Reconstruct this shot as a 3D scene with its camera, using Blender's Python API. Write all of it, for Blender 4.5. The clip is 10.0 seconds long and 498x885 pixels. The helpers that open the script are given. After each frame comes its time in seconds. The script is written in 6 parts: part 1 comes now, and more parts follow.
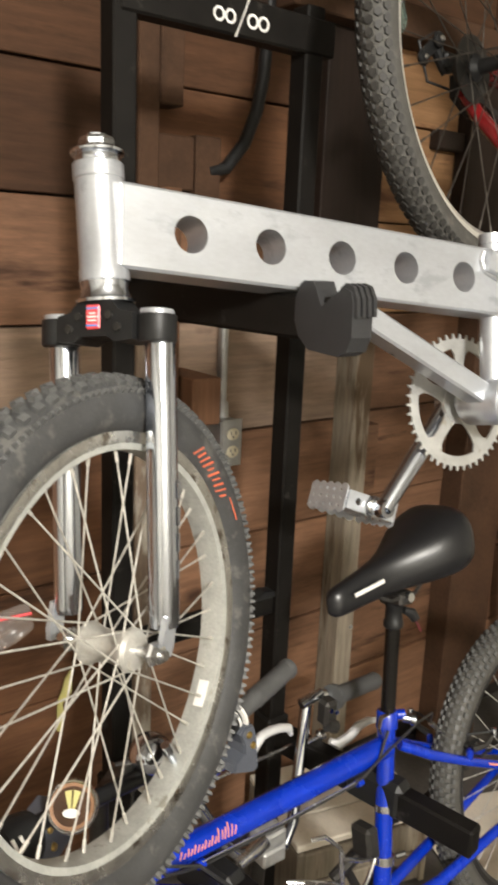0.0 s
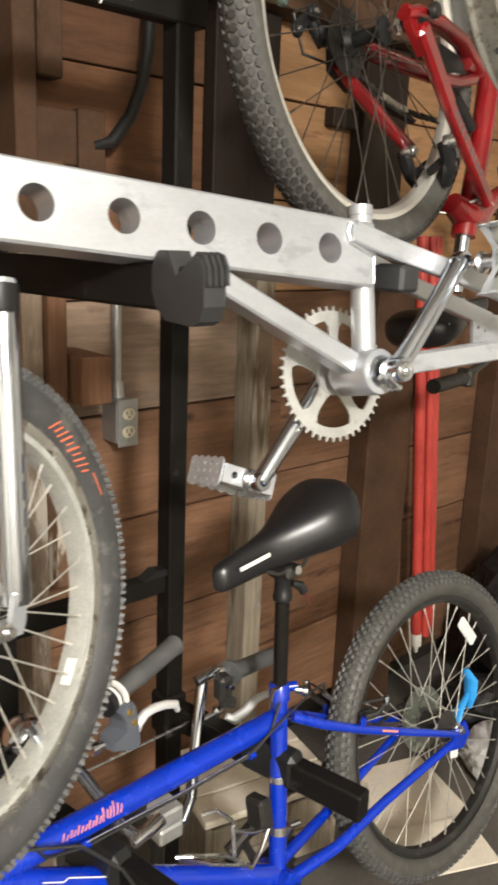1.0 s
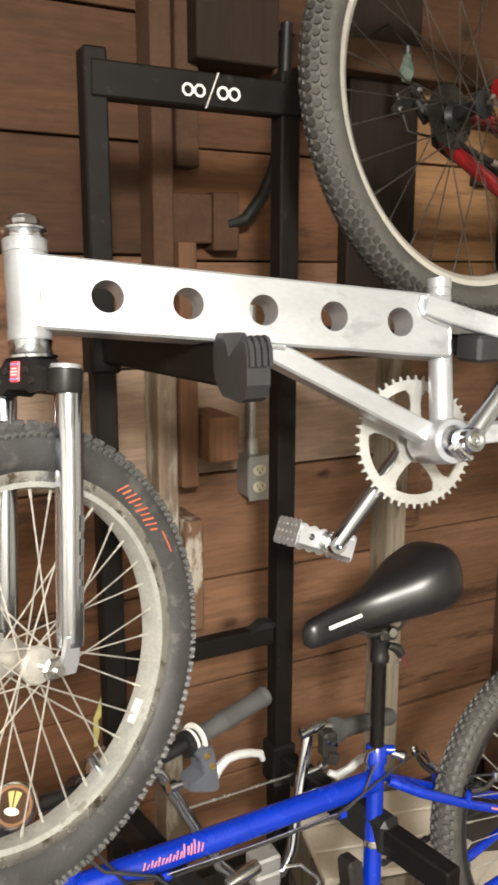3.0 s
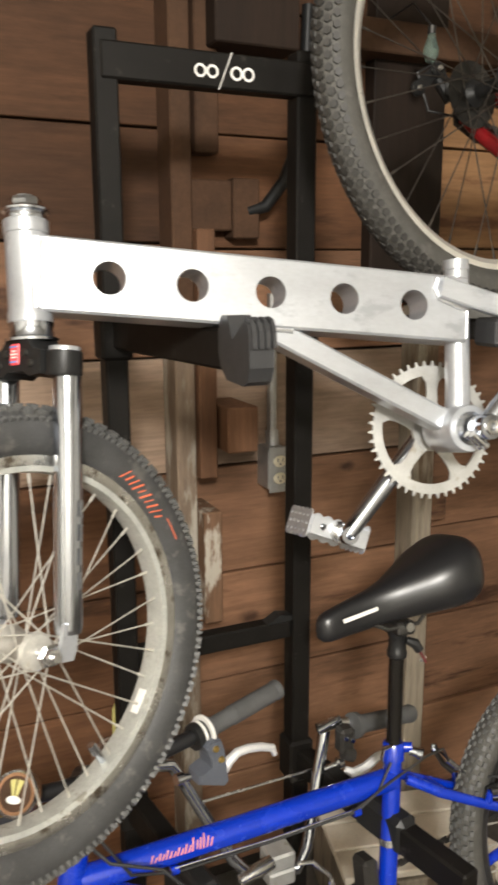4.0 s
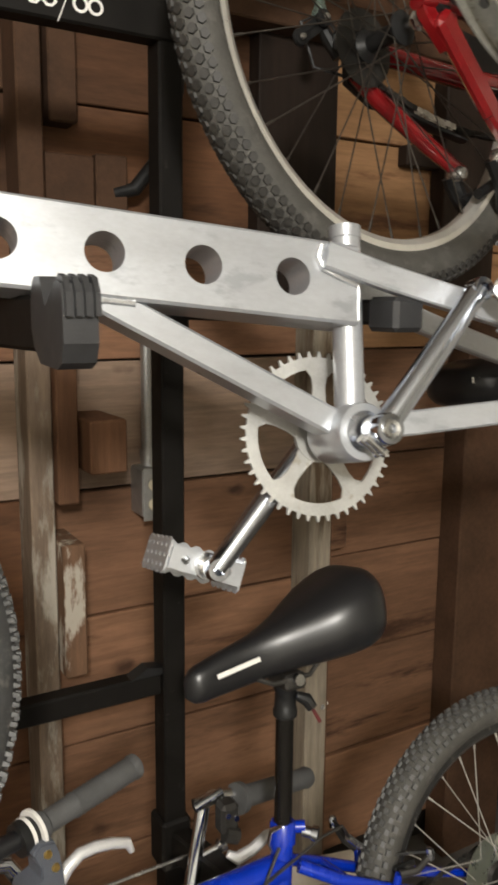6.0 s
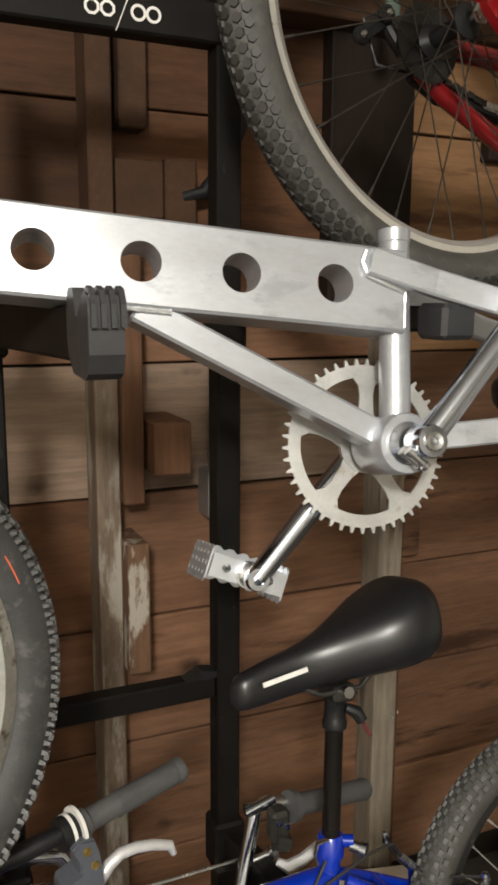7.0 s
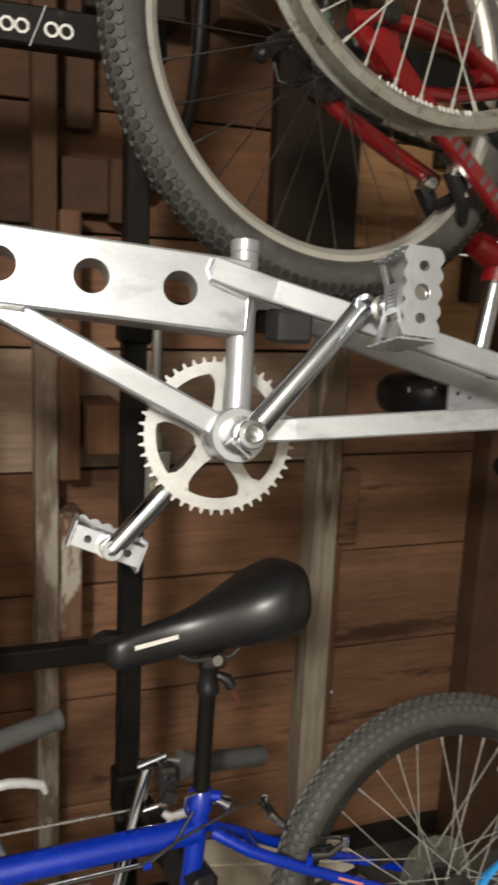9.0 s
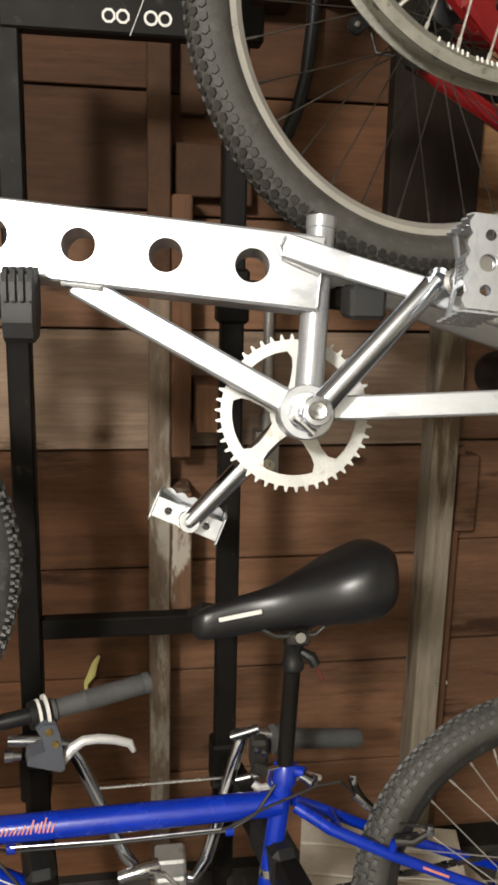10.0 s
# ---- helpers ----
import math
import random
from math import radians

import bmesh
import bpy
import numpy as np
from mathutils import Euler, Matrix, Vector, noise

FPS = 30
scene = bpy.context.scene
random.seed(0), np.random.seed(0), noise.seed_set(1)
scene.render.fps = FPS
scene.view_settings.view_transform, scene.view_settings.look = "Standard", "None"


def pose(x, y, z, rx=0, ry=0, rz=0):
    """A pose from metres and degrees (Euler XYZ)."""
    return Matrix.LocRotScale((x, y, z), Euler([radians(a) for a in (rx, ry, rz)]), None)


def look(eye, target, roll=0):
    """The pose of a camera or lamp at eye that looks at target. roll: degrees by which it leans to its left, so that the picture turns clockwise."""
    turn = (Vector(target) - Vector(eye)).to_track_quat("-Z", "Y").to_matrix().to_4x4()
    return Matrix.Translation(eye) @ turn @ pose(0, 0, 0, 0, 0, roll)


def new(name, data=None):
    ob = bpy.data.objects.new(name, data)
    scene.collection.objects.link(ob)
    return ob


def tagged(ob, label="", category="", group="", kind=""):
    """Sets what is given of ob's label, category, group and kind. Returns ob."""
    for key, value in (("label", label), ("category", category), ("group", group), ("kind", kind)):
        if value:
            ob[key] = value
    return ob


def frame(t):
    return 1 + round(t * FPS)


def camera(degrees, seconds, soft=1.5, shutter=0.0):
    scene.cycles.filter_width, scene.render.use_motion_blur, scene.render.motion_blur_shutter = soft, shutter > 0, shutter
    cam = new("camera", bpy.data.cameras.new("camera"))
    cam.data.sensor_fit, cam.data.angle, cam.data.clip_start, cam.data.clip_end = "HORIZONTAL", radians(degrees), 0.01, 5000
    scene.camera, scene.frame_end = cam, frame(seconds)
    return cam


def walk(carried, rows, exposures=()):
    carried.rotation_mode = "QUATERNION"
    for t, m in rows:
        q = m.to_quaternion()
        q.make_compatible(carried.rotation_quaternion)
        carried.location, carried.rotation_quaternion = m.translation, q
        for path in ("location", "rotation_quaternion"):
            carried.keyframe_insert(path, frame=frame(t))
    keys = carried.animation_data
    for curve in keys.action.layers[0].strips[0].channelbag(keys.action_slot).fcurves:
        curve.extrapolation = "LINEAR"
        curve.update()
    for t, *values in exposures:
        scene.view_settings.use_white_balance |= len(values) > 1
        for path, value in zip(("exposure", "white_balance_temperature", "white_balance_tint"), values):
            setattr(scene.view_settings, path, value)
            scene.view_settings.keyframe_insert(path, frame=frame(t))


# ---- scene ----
cam = camera(34.61, 10.0, soft=3.0, shutter=0.45)
PATH = [
    (0, (0.0822, 0.0829, 1.4998), (1.2740, 1.6163, 1.0236), 2.47),
    (0.5, (0.1079, 0.0780, 1.4804), (1.3723, 1.5427, 0.9730), 2.79),
    (0.7, (0.1229, 0.0553, 1.4792), (1.4047, 1.5059, 0.9767), 2.96),
    (1, (0.1495, 0.0314, 1.4862), (1.4599, 1.4557, 0.9822), 2.30),
    (1.3, (0.2233, -0.0155, 1.4946), (1.4101, 1.5123, 0.9911), 0.88),
    (1.5, (0.2673, -0.0494, 1.4931), (1.3619, 1.5499, 0.9988), 0.07),
    (1.8, (0.3574, -0.1015, 1.5073), (1.3354, 1.5766, 1.0166), -0.57),
    (2, (0.3506, -0.1150, 1.5177), (1.3447, 1.5521, 1.0371), -0.53),
    (2.3, (0.3429, -0.1289, 1.5387), (1.2839, 1.5777, 1.0831), -0.68),
    (2.5, (0.2985, -0.1238, 1.5359), (1.2474, 1.5829, 1.1080), -0.55),
    (2.7, (0.2705, -0.1210, 1.5355), (1.2029, 1.5990, 1.1197), -0.22),
    (3.8, (0.2868, -0.1210, 1.5161), (1.0772, 1.6696, 1.1036), -0.17),
    (4, (0.3160, -0.1184, 1.5141), (1.1156, 1.6671, 1.0994), -0.23),
    (4.5, (0.3527, -0.1304, 1.5199), (1.2561, 1.6060, 1.1109), -0.33),
    (5, (0.4179, -0.1326, 1.4923), (1.3812, 1.5804, 1.1189), 0.01),
    (5.5, (0.4889, -0.0984, 1.4440), (1.4601, 1.6164, 1.0996), -0.25),
    (5.8, (0.490, 0.000, 1.420), (1.469, 1.711, 1.080), -0.30),
    (6, (0.4763, 0.0517, 1.4416), (1.4797, 1.7492, 1.1072), 0.55),
    (6.2, (0.469, 0.073, 1.440), (1.474, 1.773, 1.125), 0.80),
    (7.3, (0.5880, -0.0046, 1.4666), (1.3259, 1.8200, 1.1091), 0.05),
    (7.5, (0.6145, -0.0371, 1.4757), (1.3778, 1.7762, 1.1151), 0.53),
    (8, (0.6145, -0.0869, 1.4866), (1.4493, 1.6983, 1.1457), 1.09),
    (8.5, (0.6693, -0.1155, 1.4901), (1.4506, 1.6910, 1.1336), 2.52),
    (9, (0.7040, -0.1292, 1.4798), (1.3860, 1.7109, 1.0933), 2.56),
    (9.3, (0.752, -0.130, 1.485), (1.203, 1.776, 1.078), 2.10),
    (9.5, (0.7662, -0.1418, 1.4821), (1.1883, 1.7703, 1.0757), 2.14),
    (9.7, (0.7930, -0.1476, 1.4785), (1.0852, 1.7862, 1.0557), 1.60),
    (10, (0.8001, -0.1612, 1.4736), (1.0991, 1.7675, 1.0398), 1.34),
]
EXPOSURES = [(0, 0.42), (0.5, 0.6), (1.0, 0.65), (2.0, 0.62), (2.5, 0.75), (4.0, 0.42), (4.5, 0.5), (5.0, 0.42), (5.5, 0.15), (6.0, 0.0), (7.5, -0.18), (8.0, -0.2), (9.0, -0.24), (10.0, -0.05)]
walk(cam, [(t, look(eye, target, roll)) for t, eye, target, roll in PATH], EXPOSURES)

# ---- world, lamps, exposure ----
world = bpy.data.worlds.new("world")
scene.world = world
world.use_nodes = True
world.node_tree.nodes["Background"].inputs[0].default_value = (1.0, 0.92, 0.85, 1)
world.node_tree.nodes["Background"].inputs[1].default_value = 0.02


def bulb(place, watts, size, colour):
    data = bpy.data.lights.new("ceiling_bulb", "POINT")
    data.energy, data.shadow_soft_size, data.color = watts, size, colour
    ob = new("bulb_light", data)
    ob.location = place
    return ob


LAMP = (-0.15, -1.5, 2.35)
bulb(LAMP, 290.0, 0.15, (1.0, 0.965, 0.91))



# ---- materials ----
def mat(name, colour, rough=0.5, metal=0.0, vary=0.25, scale=30.0, bump=0.1, fine=300.0, spots=None, stretch=(1, 1, 1), per=0.0, island=0.0, coat=0.0, spec=0.5, rvar=0.15, streak=None, knots=None):
    """Two scales of variation: patches at `scale`, grain at `fine`; spots = (colour, amount, scale) of wear."""
    m = bpy.data.materials.new(name)
    m.use_nodes = True
    nt = m.node_tree
    b = nt.nodes["Principled BSDF"]
    L = nt.links.new

    def node(kind, **vals):
        n = nt.nodes.new(kind)
        for k, x in vals.items():
            n.inputs[k].default_value = x
        return n

    tc = node("ShaderNodeTexCoord")
    mp = node("ShaderNodeMapping")
    mp.inputs["Scale"].default_value = stretch
    L(tc.outputs["Object"], mp.inputs["Vector"])
    big = node("ShaderNodeTexNoise", Scale=scale, Detail=5.0, Roughness=0.6)
    fin = node("ShaderNodeTexNoise", Scale=fine, Detail=3.0, Roughness=0.7)
    L(mp.outputs[0], big.inputs["Vector"])
    L(mp.outputs[0], fin.inputs["Vector"])
    mix = nt.nodes.new("ShaderNodeMix")
    mix.data_type = "RGBA"
    lo = [max(0, c * (1 - vary)) for c in colour]
    hi = [min(1, c * (1 + vary)) for c in colour]
    mix.inputs[6].default_value = (*lo, 1)
    mix.inputs[7].default_value = (*hi, 1)
    cr = nt.nodes.new("ShaderNodeMapRange")
    cr.inputs[1].default_value, cr.inputs[2].default_value = 0.3, 0.7
    add = nt.nodes.new("ShaderNodeMath")
    add.operation = "MULTIPLY_ADD"
    add.inputs[1].default_value, add.inputs[2].default_value = 0.35, 0.0
    L(fin.outputs[0], add.inputs[0])
    sm = nt.nodes.new("ShaderNodeMath")
    sm.operation = "MULTIPLY_ADD"
    sm.inputs[1].default_value = 0.65
    L(big.outputs[0], sm.inputs[0])
    L(add.outputs[0], sm.inputs[2])
    L(sm.outputs[0], cr.inputs[0])
    L(cr.outputs[0], mix.inputs[0])
    out = mix.outputs[2]
    if streak:
        ms = node("ShaderNodeMapping")
        ms.inputs["Scale"].default_value = streak
        L(tc.outputs["Object"], ms.inputs["Vector"])
        st = node("ShaderNodeTexNoise", Scale=1.0, Detail=4.0, Roughness=0.7, Distortion=0.4)
        L(ms.outputs[0], st.inputs["Vector"])
        rs = nt.nodes.new("ShaderNodeMapRange")
        rs.inputs[1].default_value, rs.inputs[2].default_value = 0.3, 0.7
        rs.inputs[3].default_value, rs.inputs[4].default_value = 0.80, 1.16
        L(st.outputs[0], rs.inputs[0])
        hv = nt.nodes.new("ShaderNodeHueSaturation")
        L(rs.outputs[0], hv.inputs["Value"])
        L(out, hv.inputs["Color"])
        out = hv.outputs[0]
    if knots:
        mk = node("ShaderNodeMapping")
        mk.inputs["Scale"].default_value = knots[1]
        wob = node("ShaderNodeTexNoise", Scale=14.0, Detail=3.0)
        L(tc.outputs["Object"], wob.inputs["Vector"])
        va = nt.nodes.new("ShaderNodeVectorMath")
        va.operation = "MULTIPLY_ADD"
        va.inputs[1].default_value = (0.05, 0.05, 0.05)
        L(wob.outputs[1], va.inputs[0])
        L(tc.outputs["Object"], va.inputs[2])
        L(va.outputs[0], mk.inputs["Vector"])
        vo = node("ShaderNodeTexVoronoi", Scale=1.0)
        L(mk.outputs[0], vo.inputs["Vector"])
        rk = nt.nodes.new("ShaderNodeMapRange")
        rk.inputs[1].default_value, rk.inputs[2].default_value = 0.03, 0.10
        rk.inputs[3].default_value, rk.inputs[4].default_value = 0.85, 0.0
        L(vo.outputs["Distance"], rk.inputs[0])
        kx = nt.nodes.new("ShaderNodeMix")
        kx.data_type = "RGBA"
        L(rk.outputs[0], kx.inputs[0])
        L(out, kx.inputs[6])
        kx.inputs[7].default_value = (*knots[0], 1)
        out = kx.outputs[2]
    if spots:
        sp = node("ShaderNodeTexNoise", Scale=spots[2], Detail=6.0, Roughness=0.65)
        L(mp.outputs[0], sp.inputs["Vector"])
        rg = nt.nodes.new("ShaderNodeMapRange")
        rg.inputs[1].default_value, rg.inputs[2].default_value = 0.72 - spots[1], 0.80 - spots[1]
        L(sp.outputs[0], rg.inputs[0])
        mx = nt.nodes.new("ShaderNodeMix")
        mx.data_type = "RGBA"
        L(rg.outputs[0], mx.inputs[0])
        L(out, mx.inputs[6])
        mx.inputs[7].default_value = (*spots[0], 1)
        out = mx.outputs[2]
    if per or island:
        hs = nt.nodes.new("ShaderNodeHueSaturation")
        oi = nt.nodes.new("ShaderNodeObjectInfo" if per else "ShaderNodeNewGeometry")
        vr = nt.nodes.new("ShaderNodeMapRange")
        k = per or island
        vr.inputs[3].default_value, vr.inputs[4].default_value = 1 - k, 1 + k
        L(oi.outputs["Random" if per else "Random Per Island"], vr.inputs[0])
        L(vr.outputs[0], hs.inputs["Value"])
        L(out, hs.inputs["Color"])
        out = hs.outputs[0]
    L(out, b.inputs["Base Color"])
    rr = nt.nodes.new("ShaderNodeMapRange")
    rr.inputs[3].default_value, rr.inputs[4].default_value = max(0.02, rough - rvar), min(1, rough + rvar)
    L(big.outputs[0], rr.inputs[0])
    L(rr.outputs[0], b.inputs["Roughness"])
    b.inputs["Metallic"].default_value = metal
    b.inputs["Specular IOR Level"].default_value = spec
    b.inputs["Coat Weight"].default_value = coat
    b.inputs["Coat Roughness"].default_value = 0.08
    if bump:
        bp = node("ShaderNodeBump", Strength=bump, Distance=0.002)
        L(sm.outputs[0], bp.inputs["Height"])
        L(bp.outputs[0], b.inputs["Normal"])
    return m


ALU = mat("brushed aluminium", (0.52, 0.54, 0.57), 0.32, 0.60, 0.12, 14, 0.06, 220, spots=((0.42, 0.44, 0.47), 0.15, 24), stretch=(0.45, 1, 1), rvar=0.13)
RING_ALLOY = mat("dull tarnished alloy", (0.56, 0.56, 0.54), 0.5, 0.7, 0.16, 30, 0.08, 250, spots=((0.44, 0.41, 0.35), 0.12, 40))
ALU_WELD = mat("weld bead", (0.78, 0.79, 0.80), 0.42, 1.0, 0.15, 120, 0.5, 400)
CHROME = mat("polished chrome", (0.62, 0.66, 0.74), 0.12, 1.0, 0.06, 25, 0.03, 200, rvar=0.07)
CHROME_DULL = mat("worn chrome", (0.74, 0.75, 0.76), 0.24, 1.0, 0.15, 40, 0.1, 250, spots=((0.54, 0.53, 0.51), 0.07, 60))
RIM_OLD = mat("dusty alloy rim", (0.41, 0.415, 0.385), 0.5, 0.3, 0.3, 30, 0.15, 300, spots=((0.27, 0.26, 0.22), 0.12, 30))
RIM_BRIGHT = mat("bright alloy rim", (0.84, 0.82, 0.76), 0.30, 0.75, 0.08, 40, 0.02, 300, rvar=0.06)
SPOKE = mat("dusty spoke steel", (0.54, 0.52, 0.47), 0.42, 0.55, 0.2, 90, 0.05, 300)
SPOKE_DARK = mat("dark spoke steel", (0.085, 0.075, 0.065), 0.42, 0.8, 0.2, 90, 0.05, 300)
RUBBER = mat("dusty tyre rubber", (0.045, 0.045, 0.045), 0.62, 0.0, 0.4, 25, 0.3, 350, spots=((0.09, 0.087, 0.08), 0.17, 38))
RUBBER_GREY = mat("greyed tyre rubber", (0.062, 0.059, 0.052), 0.72, 0.0, 0.35, 40, 0.3, 350, spots=((0.085, 0.08, 0.072), 0.16, 45))
TREAD_DARK = mat("dark tread rubber", (0.028, 0.026, 0.023), 0.6, 0.0, 0.3, 60, 0.2, 400)
TREAD_WORN = mat("scuffed tread rubber", (0.085, 0.085, 0.083), 0.55, 0.0, 0.4, 60, 0.3, 400)
BLACK_PLASTIC = mat("black plastic", (0.013, 0.013, 0.013), 0.42, 0.0, 0.3, 60, 0.12, 400, spec=0.3)
RACK_PAINT = mat("satin black rack paint", (0.007, 0.006, 0.005), 0.55, 0.0, 0.35, 25, 0.08, 300, spots=((0.03, 0.027, 0.023), 0.1, 30), spec=0.16)
CRADLE = mat("dark grey cradle rubber", (0.024, 0.024, 0.025), 0.55, 0.0, 0.25, 60, 0.2, 500)
VINYL = mat("black saddle vinyl", (0.011, 0.011, 0.012), 0.34, 0.0, 0.1, 40, 0.012, 700, rvar=0.05)
GLOSS_BLACK = mat("gloss black enamel", (0.008, 0.007, 0.006), 0.14, 0.0, 0.3, 40, 0.03, 300, rvar=0.06)
DULL_RED = mat("faded red plastic", (0.10, 0.014, 0.014), 0.6, 0.0, 0.2, 60, 0.1, 300)
WHITE_MARK = mat("white print", (0.78, 0.76, 0.72), 0.5, 0.0, 0.08, 60, 0.05, 300)
ORANGE_MARK = mat("orange print", (0.72, 0.15, 0.07), 0.55, 0.0, 0.15, 60, 0.05, 300)
SALMON_MARK = mat("salmon decal", (0.72, 0.25, 0.16), 0.45, 0.0, 0.2, 90, 0.05, 300)
RED_BADGE = mat("red badge", (0.85, 0.09, 0.10), 0.4, 0.0, 0.1, 90, 0.05, 300)
DARK_MARK = mat("dark print", (0.10, 0.10, 0.10), 0.5, 0.0, 0.1, 60, 0.05, 300)
GREY_MARK = mat("grey print", (0.10, 0.088, 0.088), 0.5, 0.0, 0.1, 60, 0.05, 300)
BLUE_PAINT = mat("gloss blue enamel", (0.001, 0.027, 0.40), 0.26, 0.0, 0.15, 20, 0.02, 200, coat=0.7, rvar=0.08, spec=0.5)
RED_PAINT = mat("gloss red enamel", (0.205, 0.006, 0.008), 0.22, 0.0, 0.25, 20, 0.03, 200, coat=0.8, rvar=0.08)
RED_POLE = mat("red pole paint", (0.42, 0.045, 0.035), 0.45, 0.0, 0.25, 15, 0.05, 200)
GRIP = mat("grey rubber grip", (0.068, 0.068, 0.068), 0.7, 0.0, 0.2, 60, 0.2, 500)
GREY_PLASTIC = mat("grey plastic", (0.085, 0.093, 0.112), 0.4, 0.0, 0.15, 40, 0.08, 300)
LEVER = mat("cast alloy lever", (0.74, 0.74, 0.74), 0.42, 0.4, 0.08, 50, 0.06, 300)
CABLE = mat("black cable", (0.02, 0.02, 0.02), 0.5, 0.0, 0.2, 60, 0.05, 300)
YELLOW = mat("faded yellow plastic", (0.52, 0.48, 0.17), 0.5, 0.0, 0.15, 60, 0.05, 300)
SKY_BLUE = mat("bright blue plastic", (0.03, 0.30, 0.72), 0.4, 0.0, 0.15, 60, 0.08, 300)
REFLECTOR = mat("clear reflector plastic", (0.72, 0.72, 0.70), 0.25, 0.0, 0.1, 120, 0.3, 500)
BOARD = mat("brown wall board", (0.172, 0.090, 0.051), 0.7, 0.0, 0.5, 7, 0.4, 90, spots=((0.05, 0.023, 0.013), 0.135, 9), stretch=(0.16, 1, 1), per=0.25, streak=(2.0, 3.0, 55.0), knots=((0.028, 0.013, 0.008), (3.2, 3.0, 5.5)), spec=0.22)
BOARD_TAN = mat("tan wall board", (0.30, 0.165, 0.080), 0.7, 0.0, 0.35, 7, 0.4, 90, spots=((0.12, 0.055, 0.028), 0.11, 9), stretch=(0.16, 1, 1), per=0.15, streak=(2.0, 3.0, 55.0), knots=((0.06, 0.028, 0.016), (3.2, 3.0, 5.5)), spec=0.22)
# the next two board tones have the wall's shade mixed into their colour
BOARD_SHADE = mat("shade tone wall board", (0.118, 0.055, 0.027), 0.72, 0.0, 0.5, 7, 0.4, 90, spots=((0.03, 0.014, 0.008), 0.14, 8), stretch=(0.16, 1, 1), per=0.3, streak=(2.0, 3.0, 55.0), knots=((0.02, 0.01, 0.006), (3.2, 3.0, 5.5)), spec=0.22)
BOARD_DEEP_SHADE = mat("deep-shade tone wall board", (0.072, 0.034, 0.017), 0.75, 0.0, 0.5, 7, 0.4, 90, spots=((0.02, 0.01, 0.006), 0.15, 8), stretch=(0.16, 1, 1), per=0.3, streak=(2.0, 3.0, 55.0), knots=((0.015, 0.008, 0.005), (3.2, 3.0, 5.5)), spec=0.22)
BOARD_PALE = mat("pale wall board", (0.27, 0.19, 0.136), 0.75, 0.0, 0.4, 7, 0.4, 90, spots=((0.10, 0.06, 0.035), 0.1, 9), stretch=(0.16, 1, 1), per=0.18, streak=(2.0, 3.0, 55.0), knots=((0.06, 0.03, 0.018), (3.2, 3.0, 5.5)), spec=0.22)
STUD = mat("stud timber", (0.14, 0.07, 0.038), 0.75, 0.0, 0.4, 8, 0.4, 90, spots=((0.05, 0.024, 0.014), 0.1, 12), stretch=(1, 1, 0.14), per=0.2, streak=(60.0, 60.0, 2.0), spec=0.22)
STUD_PALE = mat("weathered pale stud", (0.23, 0.195, 0.148), 0.8, 0.0, 0.45, 8, 0.4, 90, spots=((0.09, 0.06, 0.036), 0.17, 10), stretch=(1, 1, 0.14), streak=(60.0, 60.0, 2.0), spec=0.22)
STUD_DARK = mat("very dark timber", (0.020, 0.012, 0.008), 0.7, 0.0, 0.4, 8, 0.4, 90, stretch=(1, 1, 0.14), per=0.2, streak=(60.0, 60.0, 2.0), spec=0.22)
CHIPPED = mat("chipped paint timber", (0.14, 0.078, 0.045), 0.78, 0.0, 0.35, 10, 0.5, 90, spots=((0.40, 0.36, 0.30), 0.215, 22), stretch=(1, 1, 0.3), streak=(60.0, 60.0, 3.0), spec=0.22)
WORN_STUD = mat("worn brown stud with pale patches", (0.165, 0.122, 0.088), 0.8, 0.0, 0.45, 8, 0.4, 90, spots=((0.34, 0.31, 0.26), 0.20, 12), stretch=(1, 1, 0.25), streak=(60.0, 60.0, 2.0), spec=0.22)
FELT = mat("black building paper", (0.022, 0.018, 0.015), 0.8, 0.0, 0.4, 12, 0.3, 90, spec=0.22)
CONCRETE = mat("stained concrete", (0.085, 0.075, 0.065), 0.85, 0.0, 0.35, 5, 0.3, 80, spots=((0.04, 0.035, 0.03), 0.12, 4))
# pale tone of the unseen surfaces, chosen for fill light and reflections
FILL_WALL = mat("pale fill wall", (0.525, 0.500, 0.435), 0.8, 0.0, 0.3, 4, 0.3, 60, stretch=(0.3, 0.3, 1))
CHAIN_GLINT = mat("chain glint metal", (0.72, 0.70, 0.65), 0.35, 0.45, 0.3, 90, 0.1, 300)
GRIMY_METAL = mat("grimy worn metal", (0.50, 0.49, 0.46), 0.25, 0.9, 0.3, 30, 0.1, 300, spots=((0.16, 0.13, 0.10), 0.17, 35))
GALV = mat("galvanised steel", (0.42, 0.42, 0.41), 0.45, 0.8, 0.15, 60, 0.1, 250)
IVORY = mat("ivory plastic", (0.68, 0.62, 0.47), 0.4, 0.0, 0.08, 60, 0.05, 300)
PAPER = mat("white card", (0.66, 0.60, 0.50), 0.8, 0.0, 0.15, 12, 0.1, 120, spots=((0.42, 0.34, 0.24), 0.1, 12))
DUSTY_METAL = mat("dust-covered hub alloy", (0.47, 0.455, 0.415), 0.45, 0.45, 0.25, 60, 0.15, 300, spots=((0.42, 0.38, 0.31), 0.12, 60))
BAG_FILM = mat("thin bag film", (0.5, 0.5, 0.5), 0.3, 0.0, 0.2, 30, 0.4, 90)
BROWN_TIN = mat("brown tin", (0.24, 0.12, 0.055), 0.5, 0.1, 0.2, 40, 0.05, 200)
BRASS = mat("dull brass", (0.62, 0.42, 0.13), 0.35, 0.9, 0.15, 60, 0.05, 200)
